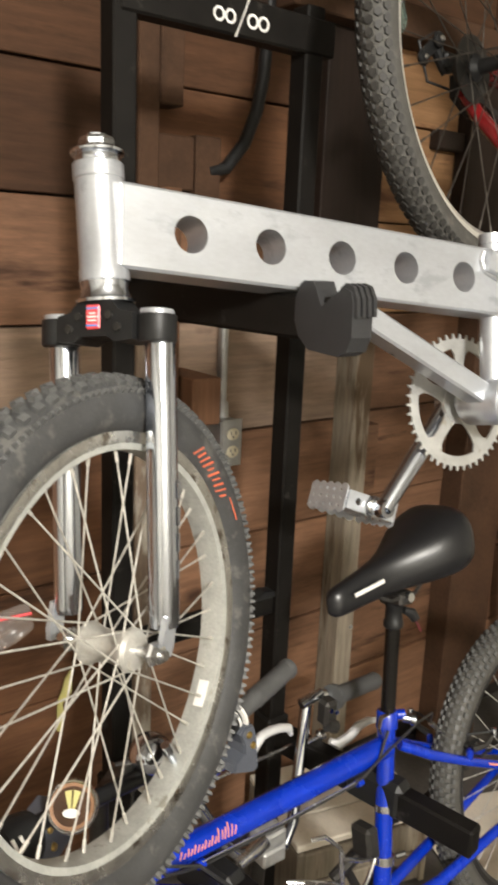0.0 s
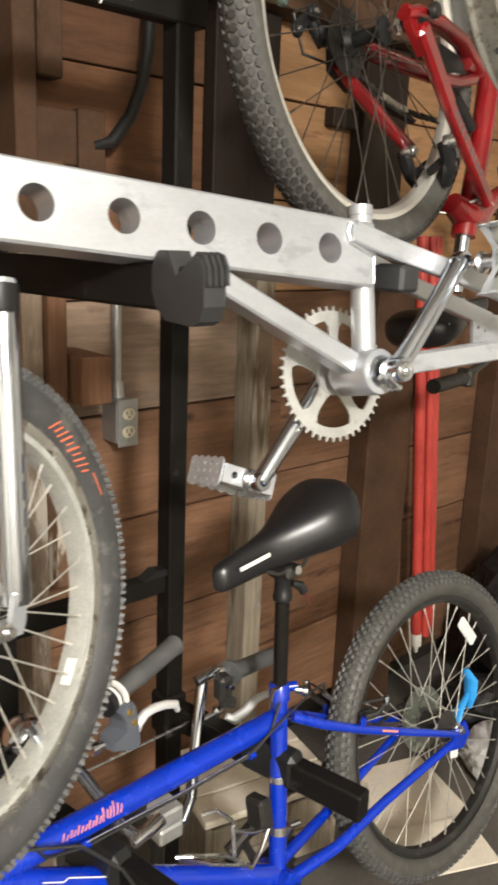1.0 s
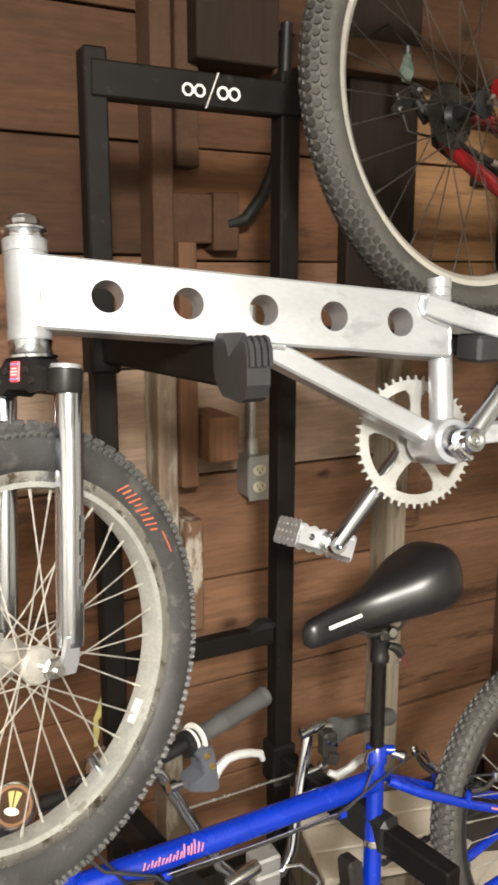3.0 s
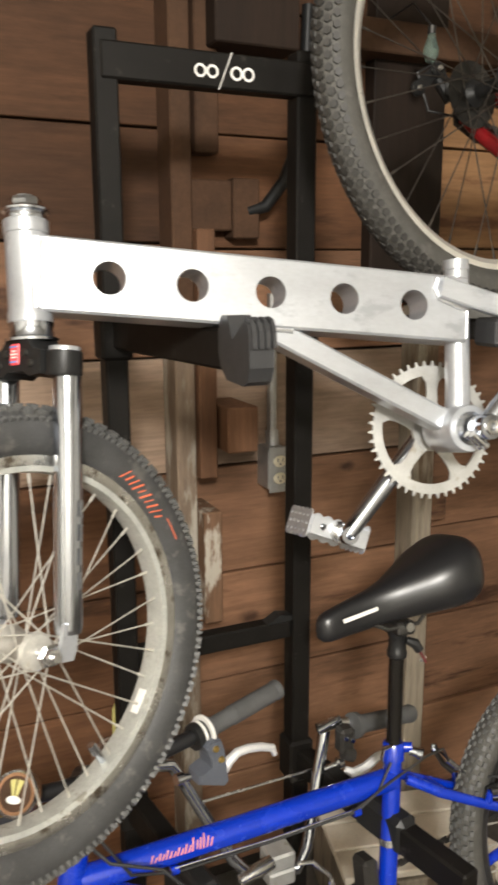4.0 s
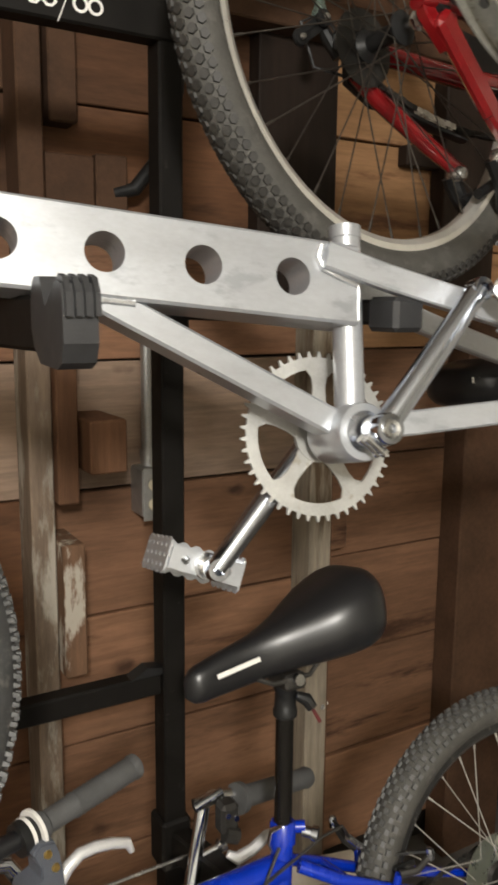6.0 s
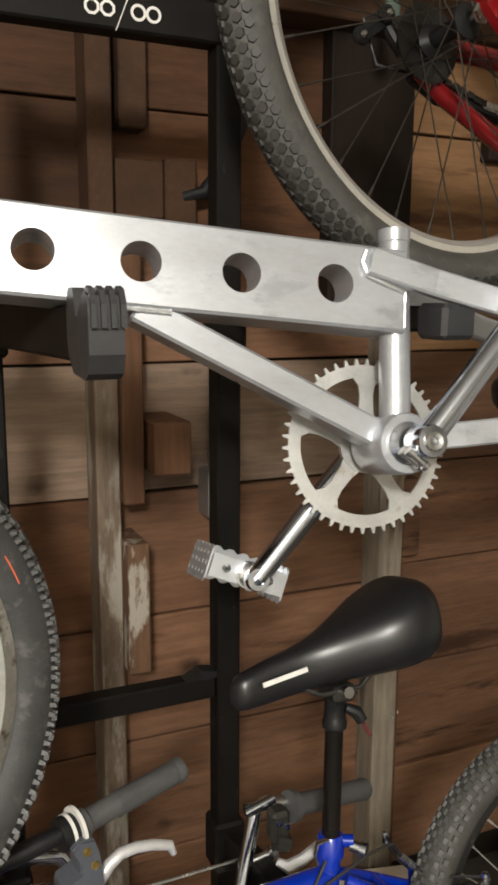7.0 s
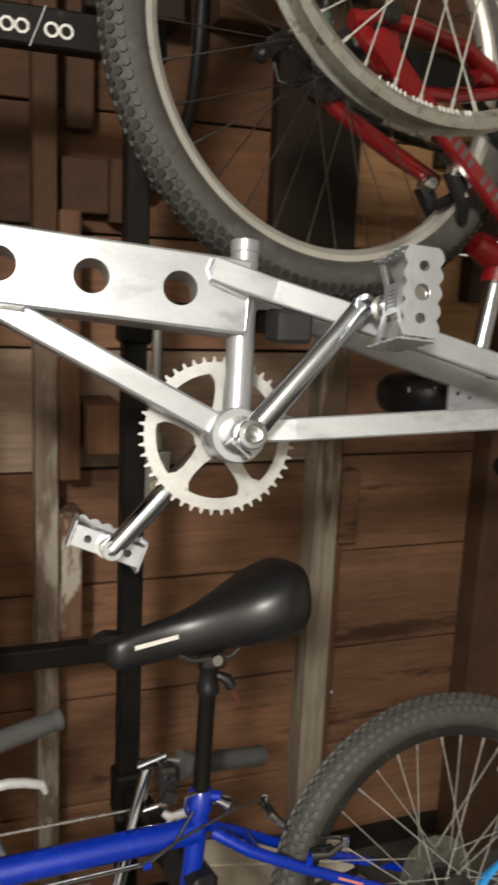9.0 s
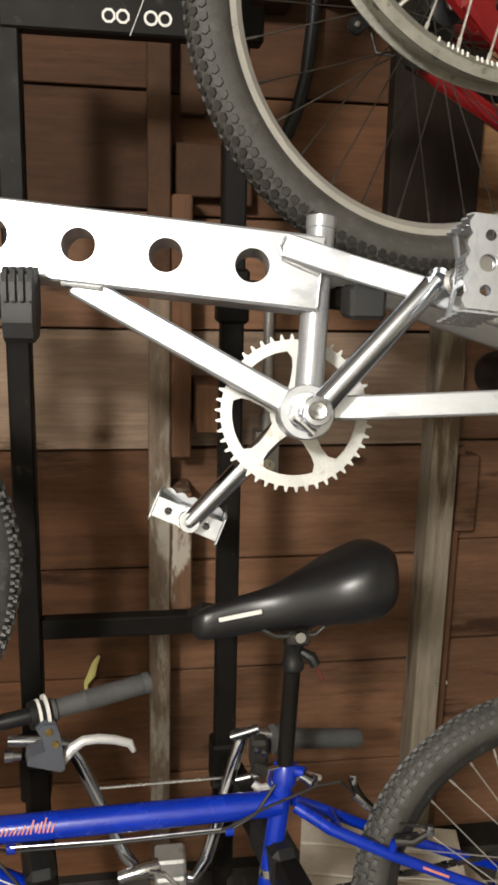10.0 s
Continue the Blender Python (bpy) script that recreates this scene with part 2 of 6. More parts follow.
DARK_STEEL = mat("dark oily steel", (0.05, 0.047, 0.043), 0.42, 0.6, 0.25, 60, 0.1, 300)
RIM_DULL = mat("dull oxidised rim", (0.42, 0.41, 0.36), 0.33, 0.75, 0.25, 60, 0.15, 300, spots=((0.22, 0.20, 0.16), 0.16, 50))
# dark brown that also carries the shade on the high timbers
DARK_WOOD = mat("dark and shaded brown tone", (0.065, 0.034, 0.019), 0.8, 0.0, 0.4, 9, 0.4, 90, spec=0.22)


# ---- building blocks ----
class Geo:
    def __init__(self):
        self.v, self.f = [], []

    def add(self, vs, fs, m=None):
        k = len(self.v)
        self.v += [tuple(m @ Vector(p)) for p in vs] if m else [tuple(p) for p in vs]
        self.f += [tuple(i + k for i in q) for q in fs]
        return self

    def box(self, c, s, ch=0.0, m=None):
        hx, hy, hz = s[0] / 2, s[1] / 2, s[2] / 2
        ch = min(ch, 0.49 * min(s))
        if ch <= 0:
            vs = [(c[0] + x * hx, c[1] + y * hy, c[2] + z * hz) for x in (-1, 1) for y in (-1, 1) for z in (-1, 1)]
            return self.add(vs, [(0, 1, 3, 2), (4, 6, 7, 5), (0, 4, 5, 1), (2, 3, 7, 6), (0, 2, 6, 4), (1, 5, 7, 3)], m)
        vs, ix = [], {}
        for x in (-1, 1):
            for y in (-1, 1):
                for z in (-1, 1):
                    for ax in range(3):
                        h = [hx - ch, hy - ch, hz - ch]
                        h[ax] += ch
                        ix[x, y, z, ax] = len(vs)
                        vs.append((c[0] + x * h[0], c[1] + y * h[1], c[2] + z * h[2]))
        fs = []
        for ax in range(3):
            o1, o2 = [q for q in range(3) if q != ax]
            for sg in (-1, 1):
                quad = []
                for p, q in ((-1, -1), (1, -1), (1, 1), (-1, 1)):
                    t = [0, 0, 0]
                    t[ax], t[o1], t[o2] = sg, p, q
                    quad.append(ix[t[0], t[1], t[2], ax])
                if (sg > 0) == (ax == 1):
                    quad.reverse()
                fs.append(tuple(quad))
            for p in (-1, 1):
                for q in (-1, 1):
                    lo, hi = [0, 0, 0], [0, 0, 0]
                    lo[ax], hi[ax] = -1, 1
                    lo[o1] = hi[o1] = p
                    lo[o2] = hi[o2] = q
                    quad = [ix[(*lo, o1)], ix[(*hi, o1)], ix[(*hi, o2)], ix[(*lo, o2)]]
                    fs.append(tuple(quad if p * q * (1 if ax != 1 else -1) < 0 else quad[::-1]))
        for x in (-1, 1):
            for y in (-1, 1):
                for z in (-1, 1):
                    tri = [ix[x, y, z, 0], ix[x, y, z, 1], ix[x, y, z, 2]]
                    fs.append(tuple(tri if x * y * z > 0 else tri[::-1]))
        return self.add(vs, fs, m)

    def tube(self, pts, r, n=10, cap=True, closed=False, flat=1.0, m=None):
        """A swept round or oval section; r: one radius or one for each point."""
        P = [Vector(p) for p in pts]
        k = len(P)
        rs = r if isinstance(r, (list, tuple)) else [r] * k
        tan = []
        for i in range(k):
            a = P[(i - 1) % k] if closed or i else P[i]
            b = P[(i + 1) % k] if closed or i < k - 1 else P[i]
            tan.append((b - a).normalized())
        nor = tan[0].orthogonal().normalized() if abs(tan[0].z) > 0.95 else tan[0].cross(Vector((0, 0, 1))).normalized()
        vs, fs = [], []
        for i in range(k):
            nor = (nor - tan[i] * nor.dot(tan[i])).normalized()
            bi = tan[i].cross(nor)
            for j in range(n):
                a = 2 * math.pi * j / n
                vs.append(P[i] + rs[i] * (math.cos(a) * nor * flat + math.sin(a) * bi))
        for i in range(k if closed else k - 1):
            i2 = (i + 1) % k
            for j in range(n):
                j2 = (j + 1) % n
                fs.append((i * n + j, i * n + j2, i2 * n + j2, i2 * n + j))
        if cap and not closed:
            fs.append(tuple(range(n))[::-1])
            fs.append(tuple((k - 1) * n + j for j in range(n)))
        return self.add(vs, fs, m)

    def rev(self, prof, n=24, m=None, closed=False, a0=0.0, a1=2 * math.pi):
        """Revolves (radius, height) rows about z."""
        full = abs(a1 - a0 - 2 * math.pi) < 1e-6
        ring = n if full else n + 1
        vs, fs, k = [], [], len(prof)
        for i in range(ring):
            a = a0 + (a1 - a0) * i / n
            vs += [(r * math.cos(a), r * math.sin(a), h) for r, h in prof]
        for i in range(n):
            i2 = (i + 1) % ring
            for j in range(k if closed else k - 1):
                j2 = (j + 1) % k
                fs.append((i * k + j, i2 * k + j, i2 * k + j2, i * k + j2))
        if not closed and full:
            if prof[0][0] > 1e-6:
                fs.append(tuple(i * k for i in range(n))[::-1])
            if prof[-1][0] > 1e-6:
                fs.append(tuple(i * k + k - 1 for i in range(n)))
        return self.add(vs, fs, m)

    def prism(self, poly, h0, h1, m=None):
        k = len(poly)
        vs = [(x, y, h0) for x, y in poly] + [(x, y, h1) for x, y in poly]
        fs = [tuple(range(k))[::-1], tuple(range(k, 2 * k))] + [(i, (i + 1) % k, k + (i + 1) % k, k + i) for i in range(k)]
        return self.add(vs, fs, m)

    def holed(self, poly, cx, cy, r, z0, z1, n=20, m=None):
        """A convex plate with one round hole."""
        k = len(poly)
        angs = sorted({*(2 * math.pi * i / n for i in range(n)), *(math.atan2(y - cy, x - cx) % (2 * math.pi) for x, y in poly)})
        vs, fs = [], []
        for t in angs:
            c, s = math.cos(t), math.sin(t)
            best = 9.0
            for (ax, ay), (bx, by) in zip(poly, poly[1:] + poly[:1]):
                ex, ey = bx - ax, by - ay
                den = c * ey - s * ex
                if abs(den) > 1e-12:
                    d = ((ax - cx) * ey - (ay - cy) * ex) / den
                    q = ((ax - cx) * s - (ay - cy) * c) / den
                    if d > 0 and -1e-6 <= q <= 1 + 1e-6:
                        best = min(best, d)
            for z in (z0, z1):
                vs += [(cx + r * c, cy + r * s, z), (cx + best * c, cy + best * s, z)]
        q = len(angs)
        for i in range(q):
            j = (i + 1) % q
            fs += [(4 * i + 2, 4 * i + 3, 4 * j + 3, 4 * j + 2), (4 * i, 4 * j, 4 * j + 1, 4 * i + 1), (4 * i, 4 * i + 2, 4 * j + 2, 4 * j), (4 * i + 1, 4 * j + 1, 4 * j + 3, 4 * i + 3)]
        return self.add(vs, fs, m)

    def plate(self, x0, x1, y0, y1, z0, z1, holes, n=24, m=None):
        """A plate pierced by round holes (x, y, r), one to a cell along x."""
        holes = sorted(holes)
        cuts = [x0] + [(a[0] + b[0]) / 2 for a, b in zip(holes, holes[1:])] + [x1]
        for (hx, hy, r), a, b in zip(holes, cuts, cuts[1:]):
            vs, fs = [], []
            angs = sorted({*(2 * math.pi * i / n for i in range(n)), *(math.atan2(y - hy, x - hx) % (2 * math.pi) for x in (a, b) for y in (y0, y1))})
            for t in angs:
                c, s = math.cos(t), math.sin(t)
                k = min(((b if c > 0 else a) - hx) / c if abs(c) > 1e-9 else 9, ((y1 if s > 0 else y0) - hy) / s if abs(s) > 1e-9 else 9)
                for z in (z0, z1):
                    vs += [(hx + r * c, hy + r * s, z), (hx + k * c, hy + k * s, z)]
            q = len(angs)
            for i in range(q):
                j = (i + 1) % q
                fs += [(4 * i + 2, 4 * i + 3, 4 * j + 3, 4 * j + 2), (4 * i, 4 * j, 4 * j + 1, 4 * i + 1), (4 * i, 4 * i + 2, 4 * j + 2, 4 * j)]
                xi, xj = vs[4 * i + 1][0], vs[4 * j + 1][0]
                inner = [c for c in cuts[1:-1] if abs(xi - c) < 1e-7 and abs(xj - c) < 1e-7]
                if not inner:
                    fs.append((4 * i + 1, 4 * j + 1, 4 * j + 3, 4 * i + 3))
            self.add(vs, fs, m)
        return self


def mesh_of(name, geo, material, sharp=35):
    me = bpy.data.meshes.new(name)
    me.from_pydata(geo.v, [], geo.f)
    me.validate()
    bm = bmesh.new()
    bm.from_mesh(me)
    bmesh.ops.remove_doubles(bm, verts=bm.verts, dist=0.00002)
    bmesh.ops.recalc_face_normals(bm, faces=bm.faces)
    bm.to_mesh(me)
    bm.free()
    me.materials.append(material)
    if sharp:
        me.shade_smooth()
        me.set_sharp_from_angle(angle=radians(sharp))
    return me


def part(name, geo, material, parent, label="", sharp=35, m=None):
    ob = new(name, geo if isinstance(geo, bpy.types.Mesh) else mesh_of(name, geo, material, sharp))
    ob.parent = parent
    if m is not None:
        ob.matrix_basis = m
    return tagged(ob, label)


def thing(name, label, category, m=None, group="", kind=""):
    ob = new(name)
    if m is not None:
        ob.matrix_basis = m
    return tagged(ob, label, category, group, kind)


def group_part(name, parent, m=None, label=""):
    ob = new(name)
    ob.parent = parent
    if m is not None:
        ob.matrix_basis = m
    return tagged(ob, label)


def basis(o, x, y):
    """A frame at o with the axes x, y and their cross product."""
    x = Vector(x).normalized()
    y = (Vector(y) - x * x.dot(Vector(y))).normalized()
    z = x.cross(y)
    m = Matrix((x, y, z)).transposed().to_4x4()
    m.translation = o
    return m


def sweep(geo, pts, sx, sy, up, ch):
    """A rectangular bar bent along pts, mitred at the bends; sx across, sy along up."""
    P = [Vector(p) for p in pts]
    prof = [(-sx / 2 + ch, -sy / 2), (sx / 2 - ch, -sy / 2), (sx / 2, -sy / 2 + ch), (sx / 2, sy / 2 - ch), (sx / 2 - ch, sy / 2), (-sx / 2 + ch, sy / 2), (-sx / 2, sy / 2 - ch), (-sx / 2, -sy / 2 + ch)]
    vs, fs, k = [], [], len(prof)
    for i, p in enumerate(P):
        d = (P[min(i + 1, len(P) - 1)] - P[max(i - 1, 0)]).normalized()
        side = d.cross(Vector(up)).normalized()
        u = side.cross(d)
        vs += [p + side * x + u * y for x, y in prof]
    for i in range(len(P) - 1):
        fs += [(i * k + j, i * k + (j + 1) % k, (i + 1) * k + (j + 1) % k, (i + 1) * k + j) for j in range(k)]
    fs += [tuple(range(k))[::-1], tuple((len(P) - 1) * k + j for j in range(k))]
    return geo.add(vs, fs)


def along(p, q):
    """A frame at p whose z axis points to q."""
    d = Vector(q) - Vector(p)
    return Matrix.Translation(p) @ d.to_track_quat("Z", "Y").to_matrix().to_4x4()


def rod(geo, p, q, prof, n=16):
    """Revolves (radius, share of the length) rows from p to q."""
    ln = (Vector(q) - Vector(p)).length
    return geo.rev([(r, h * ln) for r, h in prof], n, along(p, q))


def bar(geo, p, q, sx, sy, up=(0, 0, 1), ch=0.002):
    """A rectangular bar from p to q; sx across, sy along up."""
    p, q = Vector(p), Vector(q)
    d = (q - p).normalized()
    side = d.cross(Vector(up)).normalized()
    u = side.cross(d)
    m = Matrix((side, u, d)).transposed().to_4x4()
    m.translation = (p + q) / 2
    return geo.box((0, 0, 0), (sx, sy, (q - p).length), ch, m)


def glassy(name, colour, rough, weight):
    m = mat(name, colour, rough, 0.0, 0.05, 40, 0.0, 120)
    m.node_tree.nodes["Principled BSDF"].inputs["Transmission Weight"].default_value = weight
    m.node_tree.nodes["Principled BSDF"].inputs["IOR"].default_value = 1.3
    return m


CLEAR = glassy("clear plastic", (0.9, 0.9, 0.88), 0.12, 0.95)
MILKY = glassy("milky plastic", (0.50, 0.53, 0.44), 0.3, 0.88)
RIM_DARK = mat("black anodised rim", (0.035, 0.034, 0.033), 0.4, 0.5, 0.25, 60, 0.1, 300, spots=((0.09, 0.085, 0.075), 0.13, 60))
GLASS = glassy("greenish glass", (0.55, 0.75, 0.68), 0.05, 0.9)


# ---- the room ----
def room():
    floor = part("floor", Geo().box((0.7, -0.65, -0.05), (6.2, 4.7, 0.1)), CONCRETE, None)
    tagged(floor, "stained grey concrete garage floor", "floor", kind="structure")
    # ceiling and three walls out of view, added pale to bounce fill light
    ceiling = part("ceiling", Geo().box((0.7, -0.65, 2.65), (6.2, 4.7, 0.1)), FILL_WALL, None)
    tagged(ceiling, "unseen pale ceiling added to close the room and bounce light", "ceiling", kind="structure")
    for nm, c, s in (("wall_west", (-2.35, -0.65, 1.3), (0.1, 4.7, 2.6)), ("wall_east", (3.75, -0.65, 1.3), (0.1, 4.7, 2.6)), ("wall_south", (0.7, -2.95, 1.3), (6.2, 0.1, 2.6))):
        tagged(part(nm, Geo().box(c, s), FILL_WALL, None), "unseen pale wall added to close the room and bounce light", "wall", kind="structure")
    wall = part("wall_north", Geo().box((0.7, 1.60, 1.3), (6.2, 0.12, 2.6)), FELT, None)
    tagged(wall, "garage wall of rough brown horizontal boards on studs", "wall", kind="structure")
    bays = [(-2.3, 0.26), (0.30, 0.85), (0.90, 1.44), (1.50, 1.90), (1.96, 2.55), (2.70, 3.7)]
    seams = [[0.05, 0.31, 0.57, 0.83, 1.085, 1.345, 1.58, 1.81, 2.05, 2.30, 2.55], [0.05, 0.30, 0.56, 0.821, 1.085, 1.34, 1.576, 1.80, 2.04, 2.30, 2.55],
             [0.06, 0.31, 0.57, 0.835, 1.09, 1.34, 1.565, 1.795, 2.04, 2.30, 2.55], [0.10, 0.36, 0.616, 0.866, 1.10, 1.35, 1.57, 1.80, 2.04, 2.30, 2.55],
             [0.08, 0.34, 0.60, 0.85, 1.10, 1.35, 1.58, 1.80, 2.04, 2.30, 2.55], [0.08, 0.34, 0.60, 0.85, 1.10, 1.35, 1.58, 1.80, 2.04, 2.30, 2.55]]
    rnd = random.Random(4)
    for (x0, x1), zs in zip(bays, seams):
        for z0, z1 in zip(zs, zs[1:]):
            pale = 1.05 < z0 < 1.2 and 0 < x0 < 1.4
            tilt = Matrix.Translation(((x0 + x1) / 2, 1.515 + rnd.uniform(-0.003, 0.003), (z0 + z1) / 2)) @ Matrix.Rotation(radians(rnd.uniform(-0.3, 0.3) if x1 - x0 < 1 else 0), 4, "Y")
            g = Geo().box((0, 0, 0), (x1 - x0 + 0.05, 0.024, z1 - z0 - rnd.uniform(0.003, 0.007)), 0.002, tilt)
            # darker board tones imitate shade on the upper wall and lower left bay
            part("board", g, BOARD_PALE if pale else BOARD_TAN if z0 > 1.3 and 1.4 < x0 < 2.2 and z0 < 1.9 else BOARD_DEEP_SHADE if z0 > 1.5 and x0 < 0.5 else BOARD_DEEP_SHADE if z0 > 1.75 else BOARD_SHADE if (z0 > 1.5 and x0 < 1.45) or (z0 < 1.0 and 0 < x0 < 0.5) else BOARD, wall, sharp=0)
    return wall


def studs():
    def stud(x0, x1, y0, z0, z1, material, label, name="stud"):
        ob = part(name, Geo().box(((x0 + x1) / 2, (y0 + 1.503) / 2, (z0 + z1) / 2), (x1 - x0, 1.503 - y0, z1 - z0), 0.003), material, None, sharp=0)
        return tagged(ob, label, "wall stud", kind="structure")
    stud(0.25, 0.30, 1.42, 0, 2.6, STUD, "rough brown timber wall stud")
    stud(0.842, 0.885, 1.42, 0, 1.45, WORN_STUD, "worn brown timber wall stud with pale patches")
    # upper half of the same stud, its shade put into a darker colour
    stud(0.842, 0.885, 1.42, 1.453, 2.6, DARK_WOOD, "upper timber wall stud, darkened for shade")
    stud(0.886, 0.925, 1.40, 1.092, 1.60, STUD, "brown timber nailed beside a stud")
    stud(0.886, 0.927, 1.385, 0.772, 1.022, CHIPPED, "short timber with chipped white paint on a stud", "nailed_timber")
    stud(1.447, 1.505, 1.43, 0, 1.44, STUD_PALE, "weathered pale timber wall stud")
    stud(1.325, 1.515, 1.46, 1.445, 2.6, STUD_DARK, "wide dark board nailed to the wall", "wide_board")
    stud(1.90, 2.10, 1.43, 0, 1.46, DARK_WOOD, "dark brown timber wall stud")
    stud(1.815, 1.985, 1.455, 1.463, 1.962, STUD_DARK, "wide very dark timber wall stud")
    stud(1.715, 1.813, 1.47, 1.755, 1.80, STUD_DARK, "short dark wood cleat beside a stud", "wood_cleat")
    stud(2.55, 2.70, 1.43, 0, 2.6, DARK_WOOD, "dark brown timber wall stud")
    stud(1.522, 1.568, 1.455, 0.90, 1.075, BOARD, "small brown wood block nailed beside a stud", "wood_block")
    stud(1.508, 1.540, 1.472, 0, 1.09, STUD, "reddish brown strip nailed beside a pale stud", "nailed_strip")
    # high blocks, plank and ledge: dimness up there is painted as darker wood
    stud(0.895, 0.985, 1.455, 1.60, 1.70, DARK_WOOD, "wood block high on the wall, darkened for shade", "wood_block")
    stud(0.986, 1.045, 1.45, 1.585, 1.705, DARK_WOOD, "narrow wood block on the wall, darkened for shade", "wood_block")
    stud(0.905, 0.955, 1.45, 1.75, 2.6, DARK_WOOD, "upright plank on the wall, darkened for shade", "upright_plank")
    stud(1.18, 2.50, 1.41, 1.965, 2.03, DARK_WOOD, "timber ledge along the wall, darkened for shade", "timber_ledge")
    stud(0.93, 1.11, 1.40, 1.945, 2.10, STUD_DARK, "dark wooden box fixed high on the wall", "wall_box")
    stud(0.932, 1.0, 1.36, 1.15, 1.245, STUD, "brown sawn wood block nailed to the wall", "wood_block")


# ---- bicycle rack ----
def wall_nail():
    g = Geo().rev([(0, 0.012), (0.0045, 0.012), (0.0050, 0.008), (0.0030, 0.007), (0.0030, -0.010), (0, -0.010)], 10, along((1.542, 1.492, 0.513), (1.542, 1.0, 0.513)))
    tagged(part("wall_nail", g, WHITE_MARK, None), "white plastic nail head in the brown board wall", "nail")


def rack():
    r = thing("bike_rack", "free-standing black steel bike rack with padded arms", "bike rack")
    zt, zb = 1.86, 0.0
    for x in (0.636, 0.965):
        part("upright", Geo().box((x, 1.114, (zt + zb) / 2), (0.036, 0.040, zt - zb), 0.003), RACK_PAINT, r, sharp=0)
        part("foot", Geo().box((x, 0.98, 0.02), (0.05, 0.62, 0.04), 0.004), RACK_PAINT, r, sharp=0)
    sign = part("crossbar", Geo().box((0.815, 1.108, 1.816), (0.375, 0.036, 0.052), 0.003), RACK_PAINT, r, sharp=0)
    # plain white strokes in place of the maker's name
    for i in range(5):
        x = 0.779 + 0.0198 * i
        g = Geo()
        if i == 2:
            bar(g, (x - 0.010, 1.089, 1.788), (x + 0.012, 1.089, 1.842), 0.001, 0.0042, (0, -1, 0), 0)
        else:
            g.rev([(0.0068, -0.0006), (0.0102, -0.0006), (0.0102, 0.0006), (0.0068, 0.0006)], 8 if i < 2 else 28, basis((x, 1.0892, 1.813), (1, 0, 0), (0, 0, 1)) @ Matrix.Rotation(radians(22.5), 4, "Z"), closed=True)
        part("mark", g, WHITE_MARK, sign, sharp=0)
    part("lower_crossbar", Geo().box((0.80, 1.116, 0.872), (0.292, 0.030, 0.034), 0.003), RACK_PAINT, r, sharp=0)
    part("clip", Geo().prism([(-0.028, 0.0), (0.022, 0.0), (0.022, 0.010), (-0.002, 0.014)], -0.012, 0.012, basis((0.925, 1.112, 0.889), (1, 0, 0), (0, 0, 1))), BLACK_PLASTIC, r, sharp=20)
    for z in (1.425, 0.60):
        for x0, x1 in ((0.636, 0.70), (0.965, 1.05)):
            a = (x0, 1.12, z)
            b = (x1, 0.70, z) if z < 1 or x1 < 0.9 else (x1 + 0.014, 0.765, z)
            g = Geo()
            if z > 1 and x1 > 0.9:
                bar(g, (x0, 1.12, z + 0.012), (*b[:2], z + 0.012), 0.026, 0.028, ch=0.004)
            elif z > 1:
                bar(g, a, (x1 - 0.005, 0.715, z), 0.022, 0.05, ch=0.004)
            else:
                bar(g, a, b, 0.034, 0.05, ch=0.004)
            arm = part("arm", g, RACK_PAINT, r, sharp=0)
            part("arm_sleeve", Geo().box((x0, 1.114, z), (0.050, 0.052, 0.085), 0.005), RACK_PAINT, r, sharp=0)
            if z > 1 and x1 < 0.9:
                # V-shaped cradle block at the tip
                m = basis((x1 - 0.003, 0.725, z), (0, -1, 0), (0, 0, 1))
                poly = [(-0.047, 0.022), (-0.040, 0.037), (-0.034, 0.041), (-0.018, 0.041), (-0.004, 0.015), (0.024, 0.035), (0.030, 0.037), (0.040, 0.034), (0.044, 0.022), (0.045, -0.014), (0.038, -0.030), (0.026, -0.036), (-0.022, -0.034), (-0.040, -0.020), (-0.047, -0.004)]
                g = Geo().prism(poly, -0.008, 0.022, m)
                c = part("cradle", g, CRADLE, arm, "dark grey rubber V cradle", sharp=20)
                for k in range(4):
                    rib = [(0.022, 0.036), (0.030, 0.042), (0.041, 0.039), (0.048, 0.027), (0.050, 0.008), (0.040, 0.008), (0.032, 0.026)]
                    part("rib", Geo().prism(rib, -0.0090 + 0.0082 * k, -0.0090 + 0.0082 * k + 0.0048, m), CRADLE, arm, sharp=20)
            elif z > 1:
                part("cradle", Geo().box((x1 + 0.018, 0.738, z + 0.010), (0.042, 0.050, 0.038), 0.005), CRADLE, arm, "dark grey rubber cradle", sharp=0)
            else:
                part("cradle", bar(Geo(), (x1 - 0.047, 0.935, z + 0.004), (x1 - 0.025, 0.825, z + 0.004), 0.044, 0.066, ch=0.010), BLACK_PLASTIC, arm, "black rubber cradle", sharp=0)
    return r


